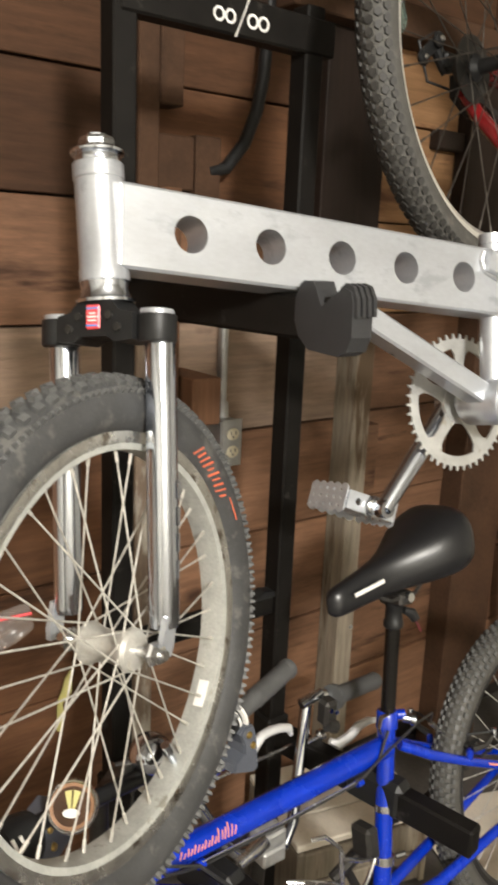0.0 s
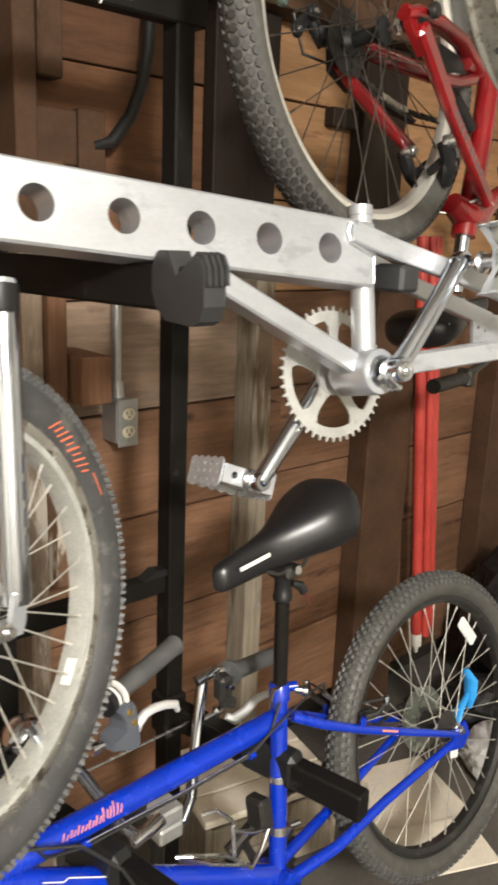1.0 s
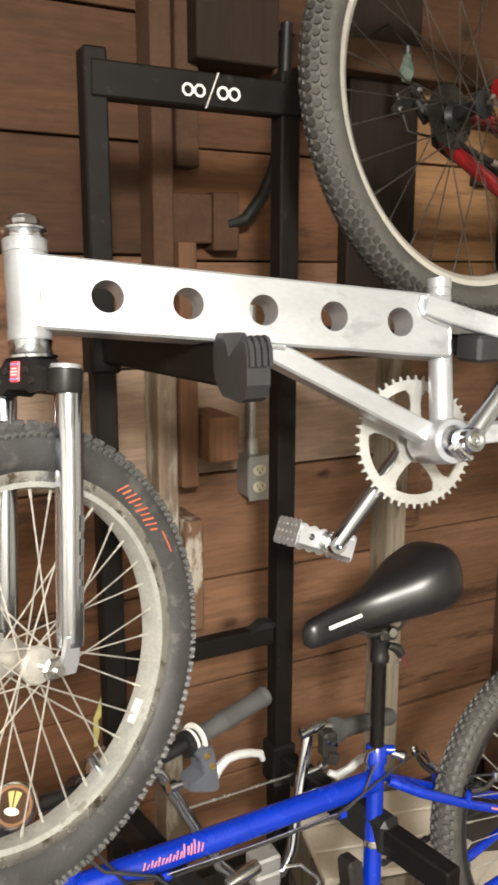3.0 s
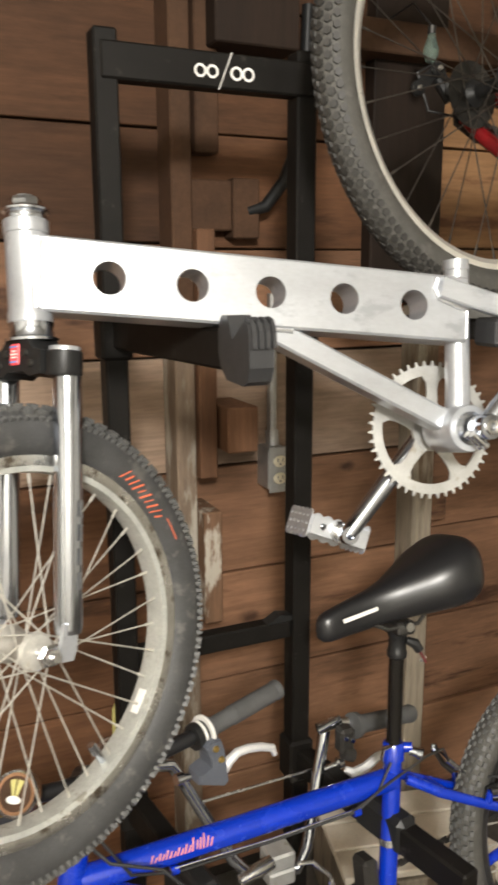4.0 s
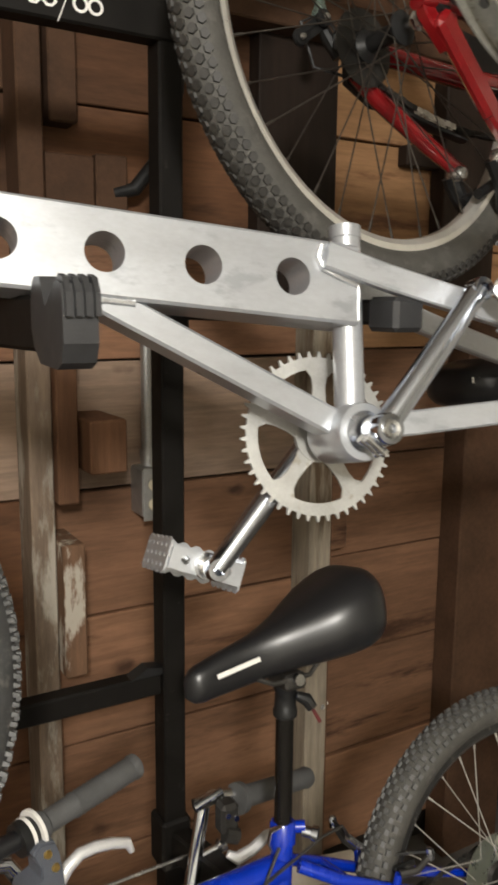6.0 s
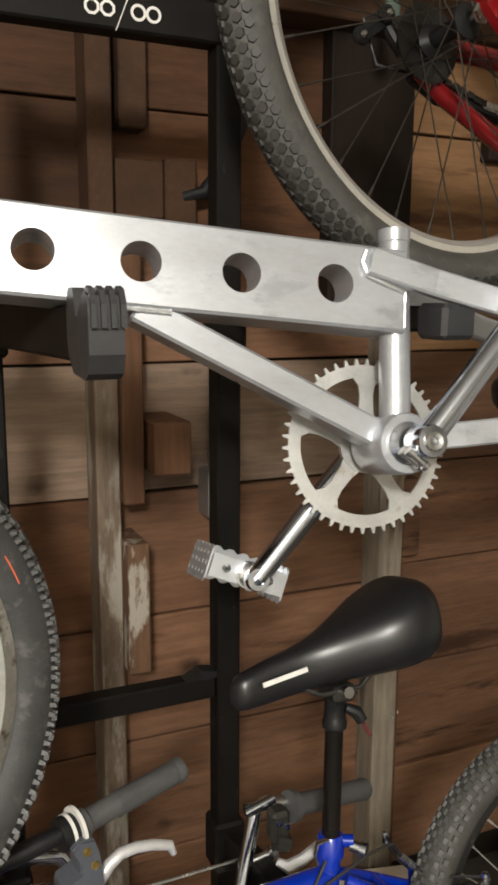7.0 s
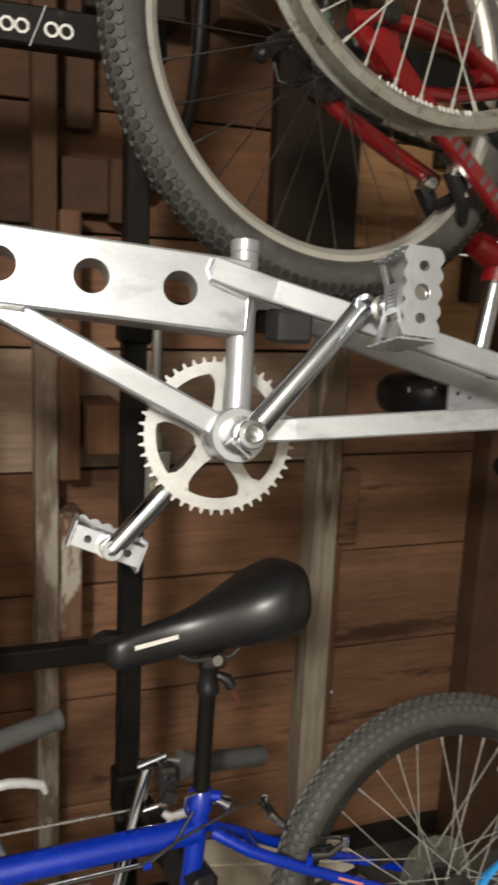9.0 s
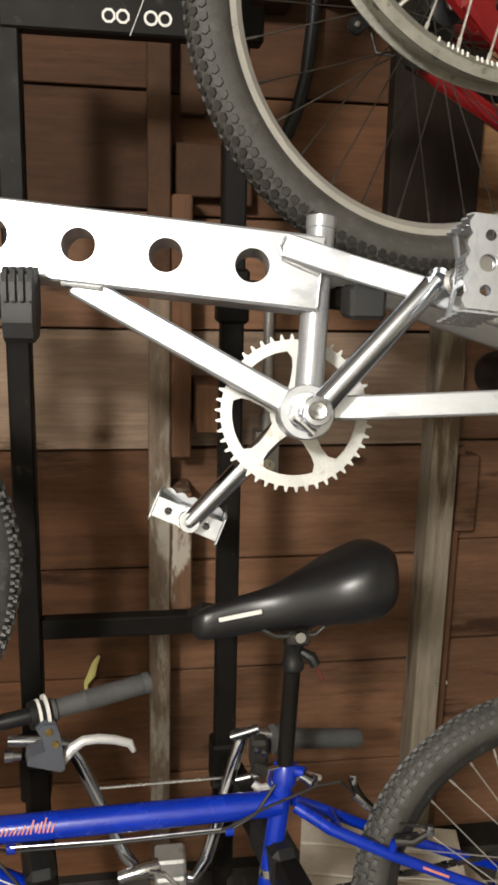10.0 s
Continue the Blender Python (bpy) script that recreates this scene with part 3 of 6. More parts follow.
# ---- wheels ----
def wheel(w, Ro, Rt, half, rim_mat, tyre_mat, spoke_mat, hub_mat, spokes=36, knobs="", hub=(0.018, 0.030, 0.034, 0.055), rim_w=0.030, tyre=True, rim_label="", wheel_n=96, bed=0.6):
    """Axle along z. Ro: rim edge; Rt: tyre's outer radius; half: half the tyre's width."""
    hw = rim_w / 2
    prof = [(Ro, hw), (Ro, hw - 0.002), (Ro - 0.007, hw - 0.003), (Ro - 0.009, 0), (Ro - 0.007, -hw + 0.003), (Ro, -hw + 0.002), (Ro, -hw), (Ro - (0.010 if bed < 0.7 else 0.005), -hw), (Ro - 0.018, -hw * bed), (Ro - 0.020, 0), (Ro - 0.018, hw * bed), (Ro - (0.010 if bed < 0.7 else 0.005), hw)]
    rim = part("rim", Geo().rev(prof, wheel_n, closed=True), rim_mat, w, rim_label, sharp=30)
    if bed > 0.7:
        for s in (-1, 1):
            part("rim_wall", Geo().rev([(Ro, s * (hw + 0.0006)), (Ro - 0.005, s * (hw + 0.0006)), (Ro - 0.0115, s * (hw * 0.93 + 0.0006)), (Ro - 0.0115, s * (hw * 0.93 - 0.001)), (Ro - 0.005, s * (hw - 0.001)), (Ro, s * (hw - 0.001))], wheel_n, closed=True), GRIMY_METAL, rim, "grimy worn rim wall", sharp=30)
    if tyre:
        tp = []
        mid = (Rt + Ro - 0.006) / 2
        hh = (Rt - Ro + 0.006) / 2
        for i in range(15):
            a = math.pi * (0.12 + 1.76 * i / 14) - math.pi
            tp.append((mid + hh * math.cos(a), half * math.sin(a)))
        part("tyre", Geo().rev(tp, wheel_n, closed=True), tyre_mat, w, sharp=40)
        g = Geo()
        if knobs:
            rows, count, kl, kw, kh = {"block": ((-0.62, -0.21, 0.21, 0.62), 84, 0.0105, 0.0085, 0.0044), "hex": ((-1.10, -0.67, -0.22, 0.22, 0.67, 1.10), 132, 0.0138, 0.0102, 0.0022), "wide": ((-1.18, -0.80, -0.40, 0.0, 0.40, 0.80, 1.18), 112, 0.0095, 0.0075, 0.0034)}[knobs]
            for i in range(count):
                for j, ph in enumerate(rows):
                    a = 2 * math.pi * (i + 0.5 * (j % 2)) / count
                    ca, sa = math.cos(a), math.sin(a)
                    rad = Vector((ca * math.cos(ph), sa * math.cos(ph), math.sin(ph)))
                    tan = Vector((-sa, ca, 0))
                    side = rad.cross(tan)
                    c = Vector((ca * mid, sa * mid, 0)) + Vector((ca * math.cos(ph) * hh, sa * math.cos(ph) * hh, half * math.sin(ph)))
                    vs = []
                    for up, sh in ((-0.002, 1.0), (kh, 0.86)):
                        if knobs == "hex":
                            vs += [c + rad * up + tan * kl / 2 * sh * math.cos(q) + side * kw * 0.62 * sh * math.sin(q) for q in (0, 1.05, 2.09, 3.14, 4.19, 5.24)]
                        else:
                            vs += [c + rad * up + tan * kl / 2 * sh * x + side * kw / 2 * sh * y for x, y in ((-1, -1), (1, -1), (1, 1), (-1, 1))]
                    k = len(vs) // 2
                    g.add(vs, [tuple(range(k, 2 * k))] + [(q, (q + 1) % k, k + (q + 1) % k, k + q) for q in range(k)])
        if knobs == "block":
            for i in range(170):
                a = 2 * math.pi * (i + 0.25) / 170
                for ph in (-1.0, 1.0):
                    ca, sa = math.cos(a), math.sin(a)
                    rad = Vector((ca * math.cos(ph), sa * math.cos(ph), math.sin(ph)))
                    tan = Vector((-sa, ca, 0))
                    side = rad.cross(tan)
                    c = Vector((ca * (mid + hh * math.cos(ph)), sa * (mid + hh * math.cos(ph)), half * math.sin(ph)))
                    vs = [c - rad * 0.001 + tan * 0.0026 * x + side * 0.0026 * y for x, y in ((-1, -1), (1, -1), (1, 1), (-1, 1))]
                    vs += [c + rad * 0.0058 + tan * 0.0014 * x + side * 0.0014 * y for x, y in ((-1, -1), (1, -1), (1, 1), (-1, 1))]
                    g.add(vs, [(4, 5, 6, 7), (0, 1, 5, 4), (1, 2, 6, 5), (2, 3, 7, 6), (3, 0, 4, 7)])
        if knobs:
            part("tread", g, TREAD_DARK if knobs == "hex" else TREAD_WORN, w, sharp=40)
    hr, fr, fh, ax = hub
    h = part("hub", Geo().rev([(0.004, -fh - 0.006), (hr, -fh - 0.004), (fr, -fh), (fr, -fh + 0.004), (hr * 0.9, -fh + 0.012), (hr * 0.8, 0), (hr * 0.9, fh - 0.012), (fr, fh - 0.004), (fr, fh), (hr, fh + 0.004), (0.004, fh + 0.006)], 28), hub_mat, w, sharp=30)
    part("axle", Geo().rev([(0.0, -ax), (0.005, -ax), (0.005, ax), (0.0, ax)], 12), CHROME_DULL, w)
    for s in (-1, 1):
        part("axle_nut", Geo().rev([(0.0, s * (ax - 0.004)), (0.009, s * (ax - 0.005)), (0.010, s * (ax - 0.012)), (0.013, s * (ax - 0.014)), (0.013, s * (ax - 0.016))], 6), CHROME_DULL, w, sharp=20)
    meshes = {}
    for i in range(spokes):
        side = 1 if i % 2 else -1
        lead = 1 if (i // 2) % 2 else -1
        key = (side, lead)
        if key not in meshes:
            d = lead * 1.15
            p0 = (fr * 0.93 * math.cos(d), fr * 0.93 * math.sin(d), side * (fh - 0.002))
            p1 = (Ro - 0.020, 0, side * 0.003)
            g = Geo().tube([p0, p1], 0.00105, 6)
            g.tube([Vector(p1).lerp(Vector(p0), 0.06), p1], 0.0019, 6)
            meshes[key] = mesh_of("spoke", g, spoke_mat)
        part("spoke", meshes[key], None, w, m=Matrix.Rotation(2 * math.pi * i / spokes, 4, "Z"))
    return rim


def mask_bars(parent, m, widths, height, material, gap=0.3, name="mark"):
    """Plain strokes in place of lettering, in the x, y plane of m, starting at its origin."""
    x = 0
    for k, wd in enumerate(widths):
        g = Geo().box((x + wd / 2, 0, 0), (wd * (1 - gap), height, 0.0006))
        part(name, g, material, parent, sharp=0, m=m)
        x += wd


# ---- silver bicycle ----
def pedal(parent, m, mark=True):
    """Cage pedal: axle along z, foot surface facing x, y across the foot."""
    p = group_part("pedal", parent, m, "silver cage pedal with serrated edges")
    d, hb, c0, c1 = 0.017, 0.046, -0.046, 0.046

    def serrated(name, origin, xa, ya, ln, holes):
        mm = basis(origin, xa, ya)
        g = Geo()
        if holes:
            g.plate(-ln / 2, ln / 2, -d, d, -0.001, 0.001, holes, 16)
        else:
            for k in (-1, 0, 1):
                g.plate(-ln / 2, ln / 2, (k - 0.5) * d * 2 / 3, (k + 0.5) * d * 2 / 3, -0.001, 0.001, [(-0.032 + 0.016 * q + 0.004 * (k % 2), k * d * 2 / 3, 0.0028) for q in range(5)], 10)
        n = 5
        for s in (-1, 1):
            for i in range(n):
                x0 = -ln / 2 + ln * i / n
                w = ln / n
                g.prism([(x0, s * d), (x0 + w, s * d), (x0 + 0.62 * w, s * (d + 0.004)), (x0 + 0.38 * w, s * (d + 0.004))], -0.001, 0.001)
        part(name, g, ALU, p, sharp=25, m=mm)

    serrated("cage_plate", (0, hb, 0), (0, 0, 1), (1, 0, 0), 0.084, None)
    serrated("cage_plate", (0, -hb, 0), (0, 0, 1), (1, 0, 0), 0.084, None)
    serrated("end_plate", (0, 0, c1), (0, 1, 0), (1, 0, 0), 0.088, [(-0.026, 0, 0.0055), (0, 0, 0.0085), (0.026, 0, 0.0055)])
    face = basis((0, 0, 0), (0, 1, 0), (0, 0, 1))
    for x0, x1 in ((-0.0125, -0.0095), (0.0095, 0.0125)):
        # waist plate with four splayed struts to the cage corners
        g = Geo().prism([(-0.016, -0.020), (0.016, -0.020), (0.016, 0.024), (-0.016, 0.024)], x0, x1, face)
        for sy in (-1, 1):
            for a, b in (((0.015, -0.0200), (hb, c0 + 0.004)), ((0.015, 0.0240), (hb, c1 - 0.004))):
                inner = 1 if b[1] < 0 else -1
                quad = [(a[0] * sy, a[1]), (b[0] * sy, b[1]), (b[0] * sy, b[1] + 0.010 * inner), (a[0] * sy, a[1] + 0.008 * inner)]
                g.prism(quad if sy * inner > 0 else quad[::-1], x0, x1, face)
        part("pedal_body", g, ALU, p, sharp=25)
    for sy in (-1, 1):
        ear = [(0.018 * sy, -0.016), (hb * sy, c0 + 0.006), (hb * sy, c1 - 0.006), (0.018 * sy, 0.020)]
        part("web", Geo().holed(ear if sy > 0 else ear[::-1], 0.032 * sy, 0.002, 0.0062, -0.001, 0.001, 20, face), RING_ALLOY, p, sharp=25)
    if not mark:
        part("inner_plate", Geo().plate(-0.044, 0.044, -0.0130, 0.0130, -0.0012, 0.0012, [(-0.026, 0, 0.0050), (0, 0, 0.0115), (0.026, 0, 0.0050)], 16), ALU, p, sharp=25, m=basis((0, 0, c0 + 0.002), (0, 1, 0), (1, 0, 0)))
    part("bearing_cup", Geo().rev([(0.0108, c0 - 0.002), (0.0150, c0 - 0.002), (0.0155, c0 + 0.001), (0.0108, c0 + 0.004)], 24, closed=True), CHROME_DULL, p)
    part("pedal_axle", Geo().rev([(0.0, c1 - 0.004), (0.009, c1 - 0.004), (0.0095, -0.02), (0.0105, c0 - 0.004), (0.007, c0 - 0.006), (0.007, c0 - 0.012), (0, c0 - 0.012)], 20), CHROME_DULL, p)
    if mark:
        for z in (-0.0125, -0.0095, 0.0115, 0.0145):
            part("mark", Geo().box((-0.0128, 0.0, z), (0.0006, 0.022, 0.0010)), DARK_MARK, p, sharp=0)
        for i in range(5):
            part("mark", Geo().box((-0.0128, -0.008 + 0.004 * i, 0.001), (0.0006, 0.0014, 0.013)), DARK_MARK, p, sharp=0)
    return p


def silver_bike():
    M = basis((0.749, 0.776, 1.491), (0.98724, -0.13010, -0.09184), (0.11636, 0.19562, 0.97375))
    B = thing("silver_bike", "bare aluminium BMX bike with drilled beam frame, hung on the rack", "bicycle", M)
    cz, th = -0.024, 0.048
    # beam with five drilled holes
    g = Geo()
    holes = [(-0.198 + 0.098 * i, 0, 0.0195) for i in range(5)]
    g.plate(-0.286, 0.272, -0.040, 0.040, -th, 0, holes, 40)
    beam = Geo()
    beam.v, beam.f = g.v, g.f
    for s in (-1, 1):
        beam.add([(-0.286, s * 0.040, 0), (0.272, s * 0.040, 0), (0.272, s * 0.043, -0.003), (-0.286, s * 0.043, -0.003), (-0.286, s * 0.043, -th + 0.003), (0.272, s * 0.043, -th + 0.003), (0.272, s * 0.040, -th), (-0.286, s * 0.040, -th)],
                 [(0, 1, 2, 3), (3, 2, 5, 4), (4, 5, 6, 7)])
    part("beam", beam, ALU, B, "polished aluminium beam with five round holes", sharp=30)
    # head tube and headset
    hx = lambda b: -0.2870 - 0.078 * b
    hp, hq = (hx(-0.055), -0.055, cz), (hx(0.062), 0.062, cz)
    g = Geo()
    rod(g, hp, hq, [(0, 0), (0.0245, 0), (0.0255, 0.01), (0.0255, 0.10), (0.0245, 0.12), (0.0245, 0.86), (0.0258, 0.87), (0.0258, 0.99), (0.0245, 1), (0, 1)], 32)
    part("head_tube", g, ALU, B)
    g = Geo()
    rod(g, (hx(0.062), 0.062, cz), (hx(0.096), 0.096, cz), [(0, 0), (0.0225, 0), (0.0235, 0.10), (0.0225, 0.24), (0.0265, 0.27), (0.0272, 0.34), (0.0255, 0.39), (0.020, 0.43), (0.019, 0.48), (0, 0.48)], 32)
    part("headset_cup", g, CHROME, B, "chrome headset cup")
    g = Geo()
    rod(g, (hx(0.076), 0.076, cz), (hx(0.090), 0.090, cz), [(0, 0), (0.0188, 0), (0.0192, 0.55), (0.0172, 0.8), (0.012, 0.88), (0.012, 1), (0, 1)], 8)
    part("top_nut", g, CHROME, B, sharp=20)
    g = Geo()
    rod(g, (hx(-0.076), -0.076, cz), hp, [(0, 0), (0.030, 0), (0.0305, 0.15), (0.026, 0.25), (0.024, 0.6), (0.0255, 1), (0, 1)], 32)
    part("lower_cup", g, CHROME, B)
    # seat tube, bottom bracket, strut
    g = Geo()
    rod(g, (0.2755, -0.13, cz), (0.2685, 0.069, cz), [(0, 0), (0.0165, 0), (0.0165, 0.93), (0.0175, 0.935), (0.0175, 1.0), (0.0145, 1.0), (0.0145, 0.9), (0, 0.9)], 32)
    part("seat_tube", g, ALU, B)
    g = Geo().rev([(0.019, 0.036), (0.030, 0.036), (0.0315, 0.033), (0.0315, -0.033), (0.030, -0.036), (0.019, -0.036)], 40, Matrix.Translation((0.2725, -0.158, cz)))
    part("bottom_bracket", g, ALU, B)
    g = Geo().rev([(0.0, 0.038), (0.019, 0.038), (0.022, 0.0385), (0.0225, 0.037), (0.0225, 0.03)], 32, Matrix.Translation((0.2725, -0.158, cz)))
    part("bearing_cap", g, CHROME_DULL, B)
    g = Geo()
    bar(g, (-0.004, -0.040, cz), (0.250, -0.148, cz), 0.034, 0.029, (0, 1, 0), 0.003)
    part("strut", g, ALU, B, "slim aluminium strut under the beam", sharp=0)
    # stays and dropouts
    for s in (1, -1):
        c = lambda v: cz + s * v
        g = Geo()
        P = [(0.228, 0.0245, c(0.031)), (0.30, 0.0085, c(0.034)), (0.44, -0.021, c(0.052)), (0.62, -0.058, c(0.060))]
        sweep(g, P, 0.013, 0.0285, (0, 1, 0), 0.002)
        part("seat_stay", g, ALU, B, sharp=0)
        g = Geo()
        P = [(0.288, -0.151, c(0.020)), (0.34, -0.145, c(0.028)), (0.62, -0.104, c(0.058))]
        sweep(g, P, 0.013, 0.027, (0, 1, 0), 0.002)
        part("chain_stay", g, ALU, B, sharp=0)
        g = Geo().plate(0.570 if s < 0 else 0.60, 0.70, -0.112, -0.048, c(0.055) - 0.003, c(0.055) + 0.003, [(0.583, -0.072, 0.0032), (0.600, -0.076, 0.0028), (0.66, -0.085, 0.006)] if s < 0 else [(0.66, -0.085, 0.006)], 16)
        part("dropout", g, ALU, B, sharp=25)
        part("stay_weld", Geo().tube([(0.226, 0.036, c(0.026)), (0.222, 0.024, c(0.026)), (0.228, 0.012, c(0.026)), (0.245, 0.006, c(0.026)), (0.27, -0.001, c(0.024))], 0.0035, 8), ALU_WELD, B)
    # weld beads
    rnd = random.Random(8)
    for nm, pts in (("beam_weld", [(-0.2755, 0.04 - 0.008 * i, 0.0) for i in range(11)]), ("end_weld", [(0.272, 0.004 - 0.006 * i, -0.001) for i in range(8)]), ("strut_weld", [(-0.016 + 0.0035 * i, -0.0440, -0.0055 + 0.0008 * (i % 2)) for i in range(14)])):
        part(nm, Geo().tube(pts, [(0.0034 if nm == "strut_weld" else 0.0021) + rnd.uniform(-0.0007, 0.0007) for _ in pts], 8), ALU_WELD, B)
    # chainring on the far side
    n, cc = 46, Vector((0.2665, -0.1575, -0.078))
    g = Geo()
    pts = []
    for i in range(n):
        for k, r in ((0, 0.0905), (0.28, 0.0905), (0.42, 0.0972), (0.58, 0.0972), (0.72, 0.0905)):
            a = 2 * math.pi * (i + k) / n
            pts.append((r * math.cos(a), r * math.sin(a)))
    inner = 0.0765
    vs, fs = [], []
    for x, y in pts:
        k = inner / math.hypot(x, y)
        for z in (-0.0015, 0.0015):
            vs += [(x, y, z), (x * k, y * k, z)]
    q = len(pts)
    for i in range(q):
        j = (i + 1) % q
        fs += [(4 * i + 2, 4 * j + 2, 4 * j + 3, 4 * i + 3), (4 * i, 4 * i + 1, 4 * j + 1, 4 * j), (4 * i, 4 * j, 4 * j + 2, 4 * i + 2), (4 * i + 1, 4 * i + 3, 4 * j + 3, 4 * j + 1)]
    g.add(vs, fs, Matrix.Translation(cc))
    ring = part("chainring", g, RING_ALLOY, B, "flat dull silver chainring with cut-out windows", sharp=25)
    for k in range(5):
        a = 2 * math.pi * k / 5 + radians(18)
        m = Matrix.Translation(cc) @ Matrix.Rotation(a, 4, "Z")
        g = Geo().prism([(0.016, -0.013), (0.028, -0.0115), (0.038, -0.0090), (0.056, -0.0080), (0.067, -0.0098), (0.0745, -0.0165), (0.0780, 0.0), (0.0745, 0.0165), (0.067, 0.0098), (0.056, 0.0080), (0.038, 0.0090), (0.028, 0.0115), (0.016, 0.013)], -0.0013, 0.0013, m)
        part("spider_arm", g, RING_ALLOY, ring, sharp=25)
    part("spider_hub", Geo().rev([(0.012, -0.003), (0.03, -0.003), (0.03, 0.003), (0.012, 0.003)], 32, Matrix.Translation(cc), closed=True), RING_ALLOY, ring)
    # cranks
    bb = Vector((0.2755, -0.157, 0))
    for s, end, z0, z1 in ((1, (0.393, -0.003), 0.034, 0.047), (-1, (0.153, -0.307), -0.098, -0.102)):
        p0, p1 = Vector((bb.x + (0.004 if s > 0 else -0.006), bb.y, z0)), Vector((*end, z1))
        g = Geo()
        rod(g, p0, p1, [(0, 0), (0.0135, 0.0), (0.0135, 0.55), (0.0125, 0.8), (0.0122, 1.0), (0, 1.0)], 20)
        crank = part("crank_arm", g, CHROME, B, "polished tubular steel crank arm")
        part("crank_boss", Geo().rev([(0.006, -0.016), (0.0155, -0.016), (0.0168, -0.013), (0.0168, 0.013), (0.0155, 0.016), (0.010, 0.0165), (0.006, 0.014)], 28, Matrix.Translation(p0)), CHROME, B)
        part("crank_bolt", Geo().rev([(0, 0.012), (0.0045, 0.012), (0.0050, 0.0185), (0.0090, 0.0195), (0.0105, 0.0175), (0.0105, 0.012)] if s > 0 else [(0, -0.021), (0.008, -0.019), (0.0085, -0.012)], 20, Matrix.Translation(p0)), CHROME_DULL, B)
        for k in (-1, 1):
            d = (p1 - p0).normalized()
            nrm = Vector((d.y, -d.x, 0))
            m = along(p0 - d * 0.020 + Vector((0, 0, 0.006 * k)) - nrm * 0.012, p0 - d * 0.020 + Vector((0, 0, 0.006 * k)) + nrm * 0.014)
            part("pinch_bolt", Geo().rev([(0, 0), (0.0055, 0), (0.0055, 0.006), (0.0038, 0.007), (0.0038, 0.022), (0.005, 0.0225), (0.005, 0.027), (0, 0.027)], 12, m), CHROME_DULL, B)
        part("crank_eye", Geo().rev([(0.0065, -0.010), (0.0122, -0.010), (0.0132, -0.007), (0.0132, 0.007), (0.0122, 0.010), (0.0065, 0.010)], 24, Matrix.Translation(p1), closed=True), CHROME, B)
    pedal(B, Matrix.Translation((0.4095, -0.007, 0.116)))
    pedal(B, basis((0.149, -0.305, -0.166), (0.28, 0.96, 0), (0.96, -0.28, 0)), False)
    # fork
    ax = Vector((0.530, 0, 0.848))
    f0 = Vector((-0.2800, 0, -0.0225))
    F = group_part("fork", B, None, "double-crown fork with polished legs and black crown")
    for s in (1, -1):
        c = f0 + ax * 0.060 * s
        g = Geo()
        foot = Vector((c.x + 0.012, -0.398, c.z))
        rod(g, foot, (c.x + 0.003, -0.090, c.z), [(0, 0), (0.014, 0.0), (0.0155, 0.02), (0.0155, 0.985), (0.0145, 1), (0, 1)], 28)
        leg = part("fork_leg", g, CHROME, F)
        part("leg_cap", Geo().rev([(0, 0.005), (0.0165, 0.005), (0.0172, 0.003), (0.0172, -0.001), (0, -0.001)], 28, along((c.x, -0.091, c.z), (c.x, 0, c.z))), ALU, F)
        part("crown_clamp", Geo().rev([(0.0158, -0.027), (0.0190, -0.027), (0.0198, -0.025), (0.0198, -0.001), (0.0190, 0.0), (0.0158, 0.0)], 28, along((c.x, -0.091, c.z), (c.x, 0, c.z))), BLACK_PLASTIC, F)
        g = Geo().prism([(-0.009, 0.02), (0.009, 0.02), (0.011, -0.010), (0.008, -0.022), (-0.008, -0.022), (-0.011, -0.010)], -0.003, 0.003, basis((foot.x - 0.006 + ax.x * 0.010 * s, -0.405, foot.z + ax.z * 0.010 * s), (ax.z, 0, -ax.x), (0.25, 1, 0)))
        part("leg_dropout", g, ALU, F, sharp=20)
        d = Vector((ax.z, 0, -ax.x)) * 0.0157
        if s > 0:
            for k in range(4):
                b = -0.34 + 0.026 * k
                part("mark", Geo().box((0, 0, 0), (0.0042, 0.018, 0.0006), 0, basis((c.x + 0.0215, b, c.z + 0.0118), (0.75, 0, -0.66), (0, 1, 0))), DARK_MARK, F, sharp=0)
    side = Vector((ax.z, 0, -ax.x))
    m = basis((f0.x, -0.100, f0.z), tuple(ax), (0, 1, 0))
    g = Geo().prism([(-0.046, -0.016), (-0.046, 0.010), (-0.030, 0.013), (-0.018, 0.026), (0.018, 0.026), (0.030, 0.013), (0.046, 0.010), (0.046, -0.016), (0.026, -0.018), (0.015, -0.012), (-0.015, -0.012), (-0.026, -0.018)], -0.020, 0.022, m)
    part("fork_crown", g, BLACK_PLASTIC, F, sharp=25)
    part("badge", Geo().box((0.0, 0.007, 0.0232), (0.017, 0.024, 0.003), 0.002, m), RED_BADGE, F, "red lettered badge", sharp=0)
    for y, w, material in ((0.0155, 0.014, SKY_BLUE), (-0.0015, 0.014, SKY_BLUE), (0.007, 0.012, WHITE_MARK), (0.0105, 0.008, WHITE_MARK), (0.0035, 0.010, WHITE_MARK)):
        part("badge_mark", Geo().box((0.0, y, 0.0249), (w, 0.0016, 0.0006), 0, m), material, F, sharp=0)
    for k in (-0.030, 0.030, -0.018, 0.019):
        part("crown_bolt", Geo().rev([(0, 0.003), (0.004, 0.003), (0.0045, 0), (0, 0)], 12, m @ Matrix.Translation((k, -0.004 if abs(k) > 0.02 else 0.008, 0.0225))), DARK_STEEL, F)
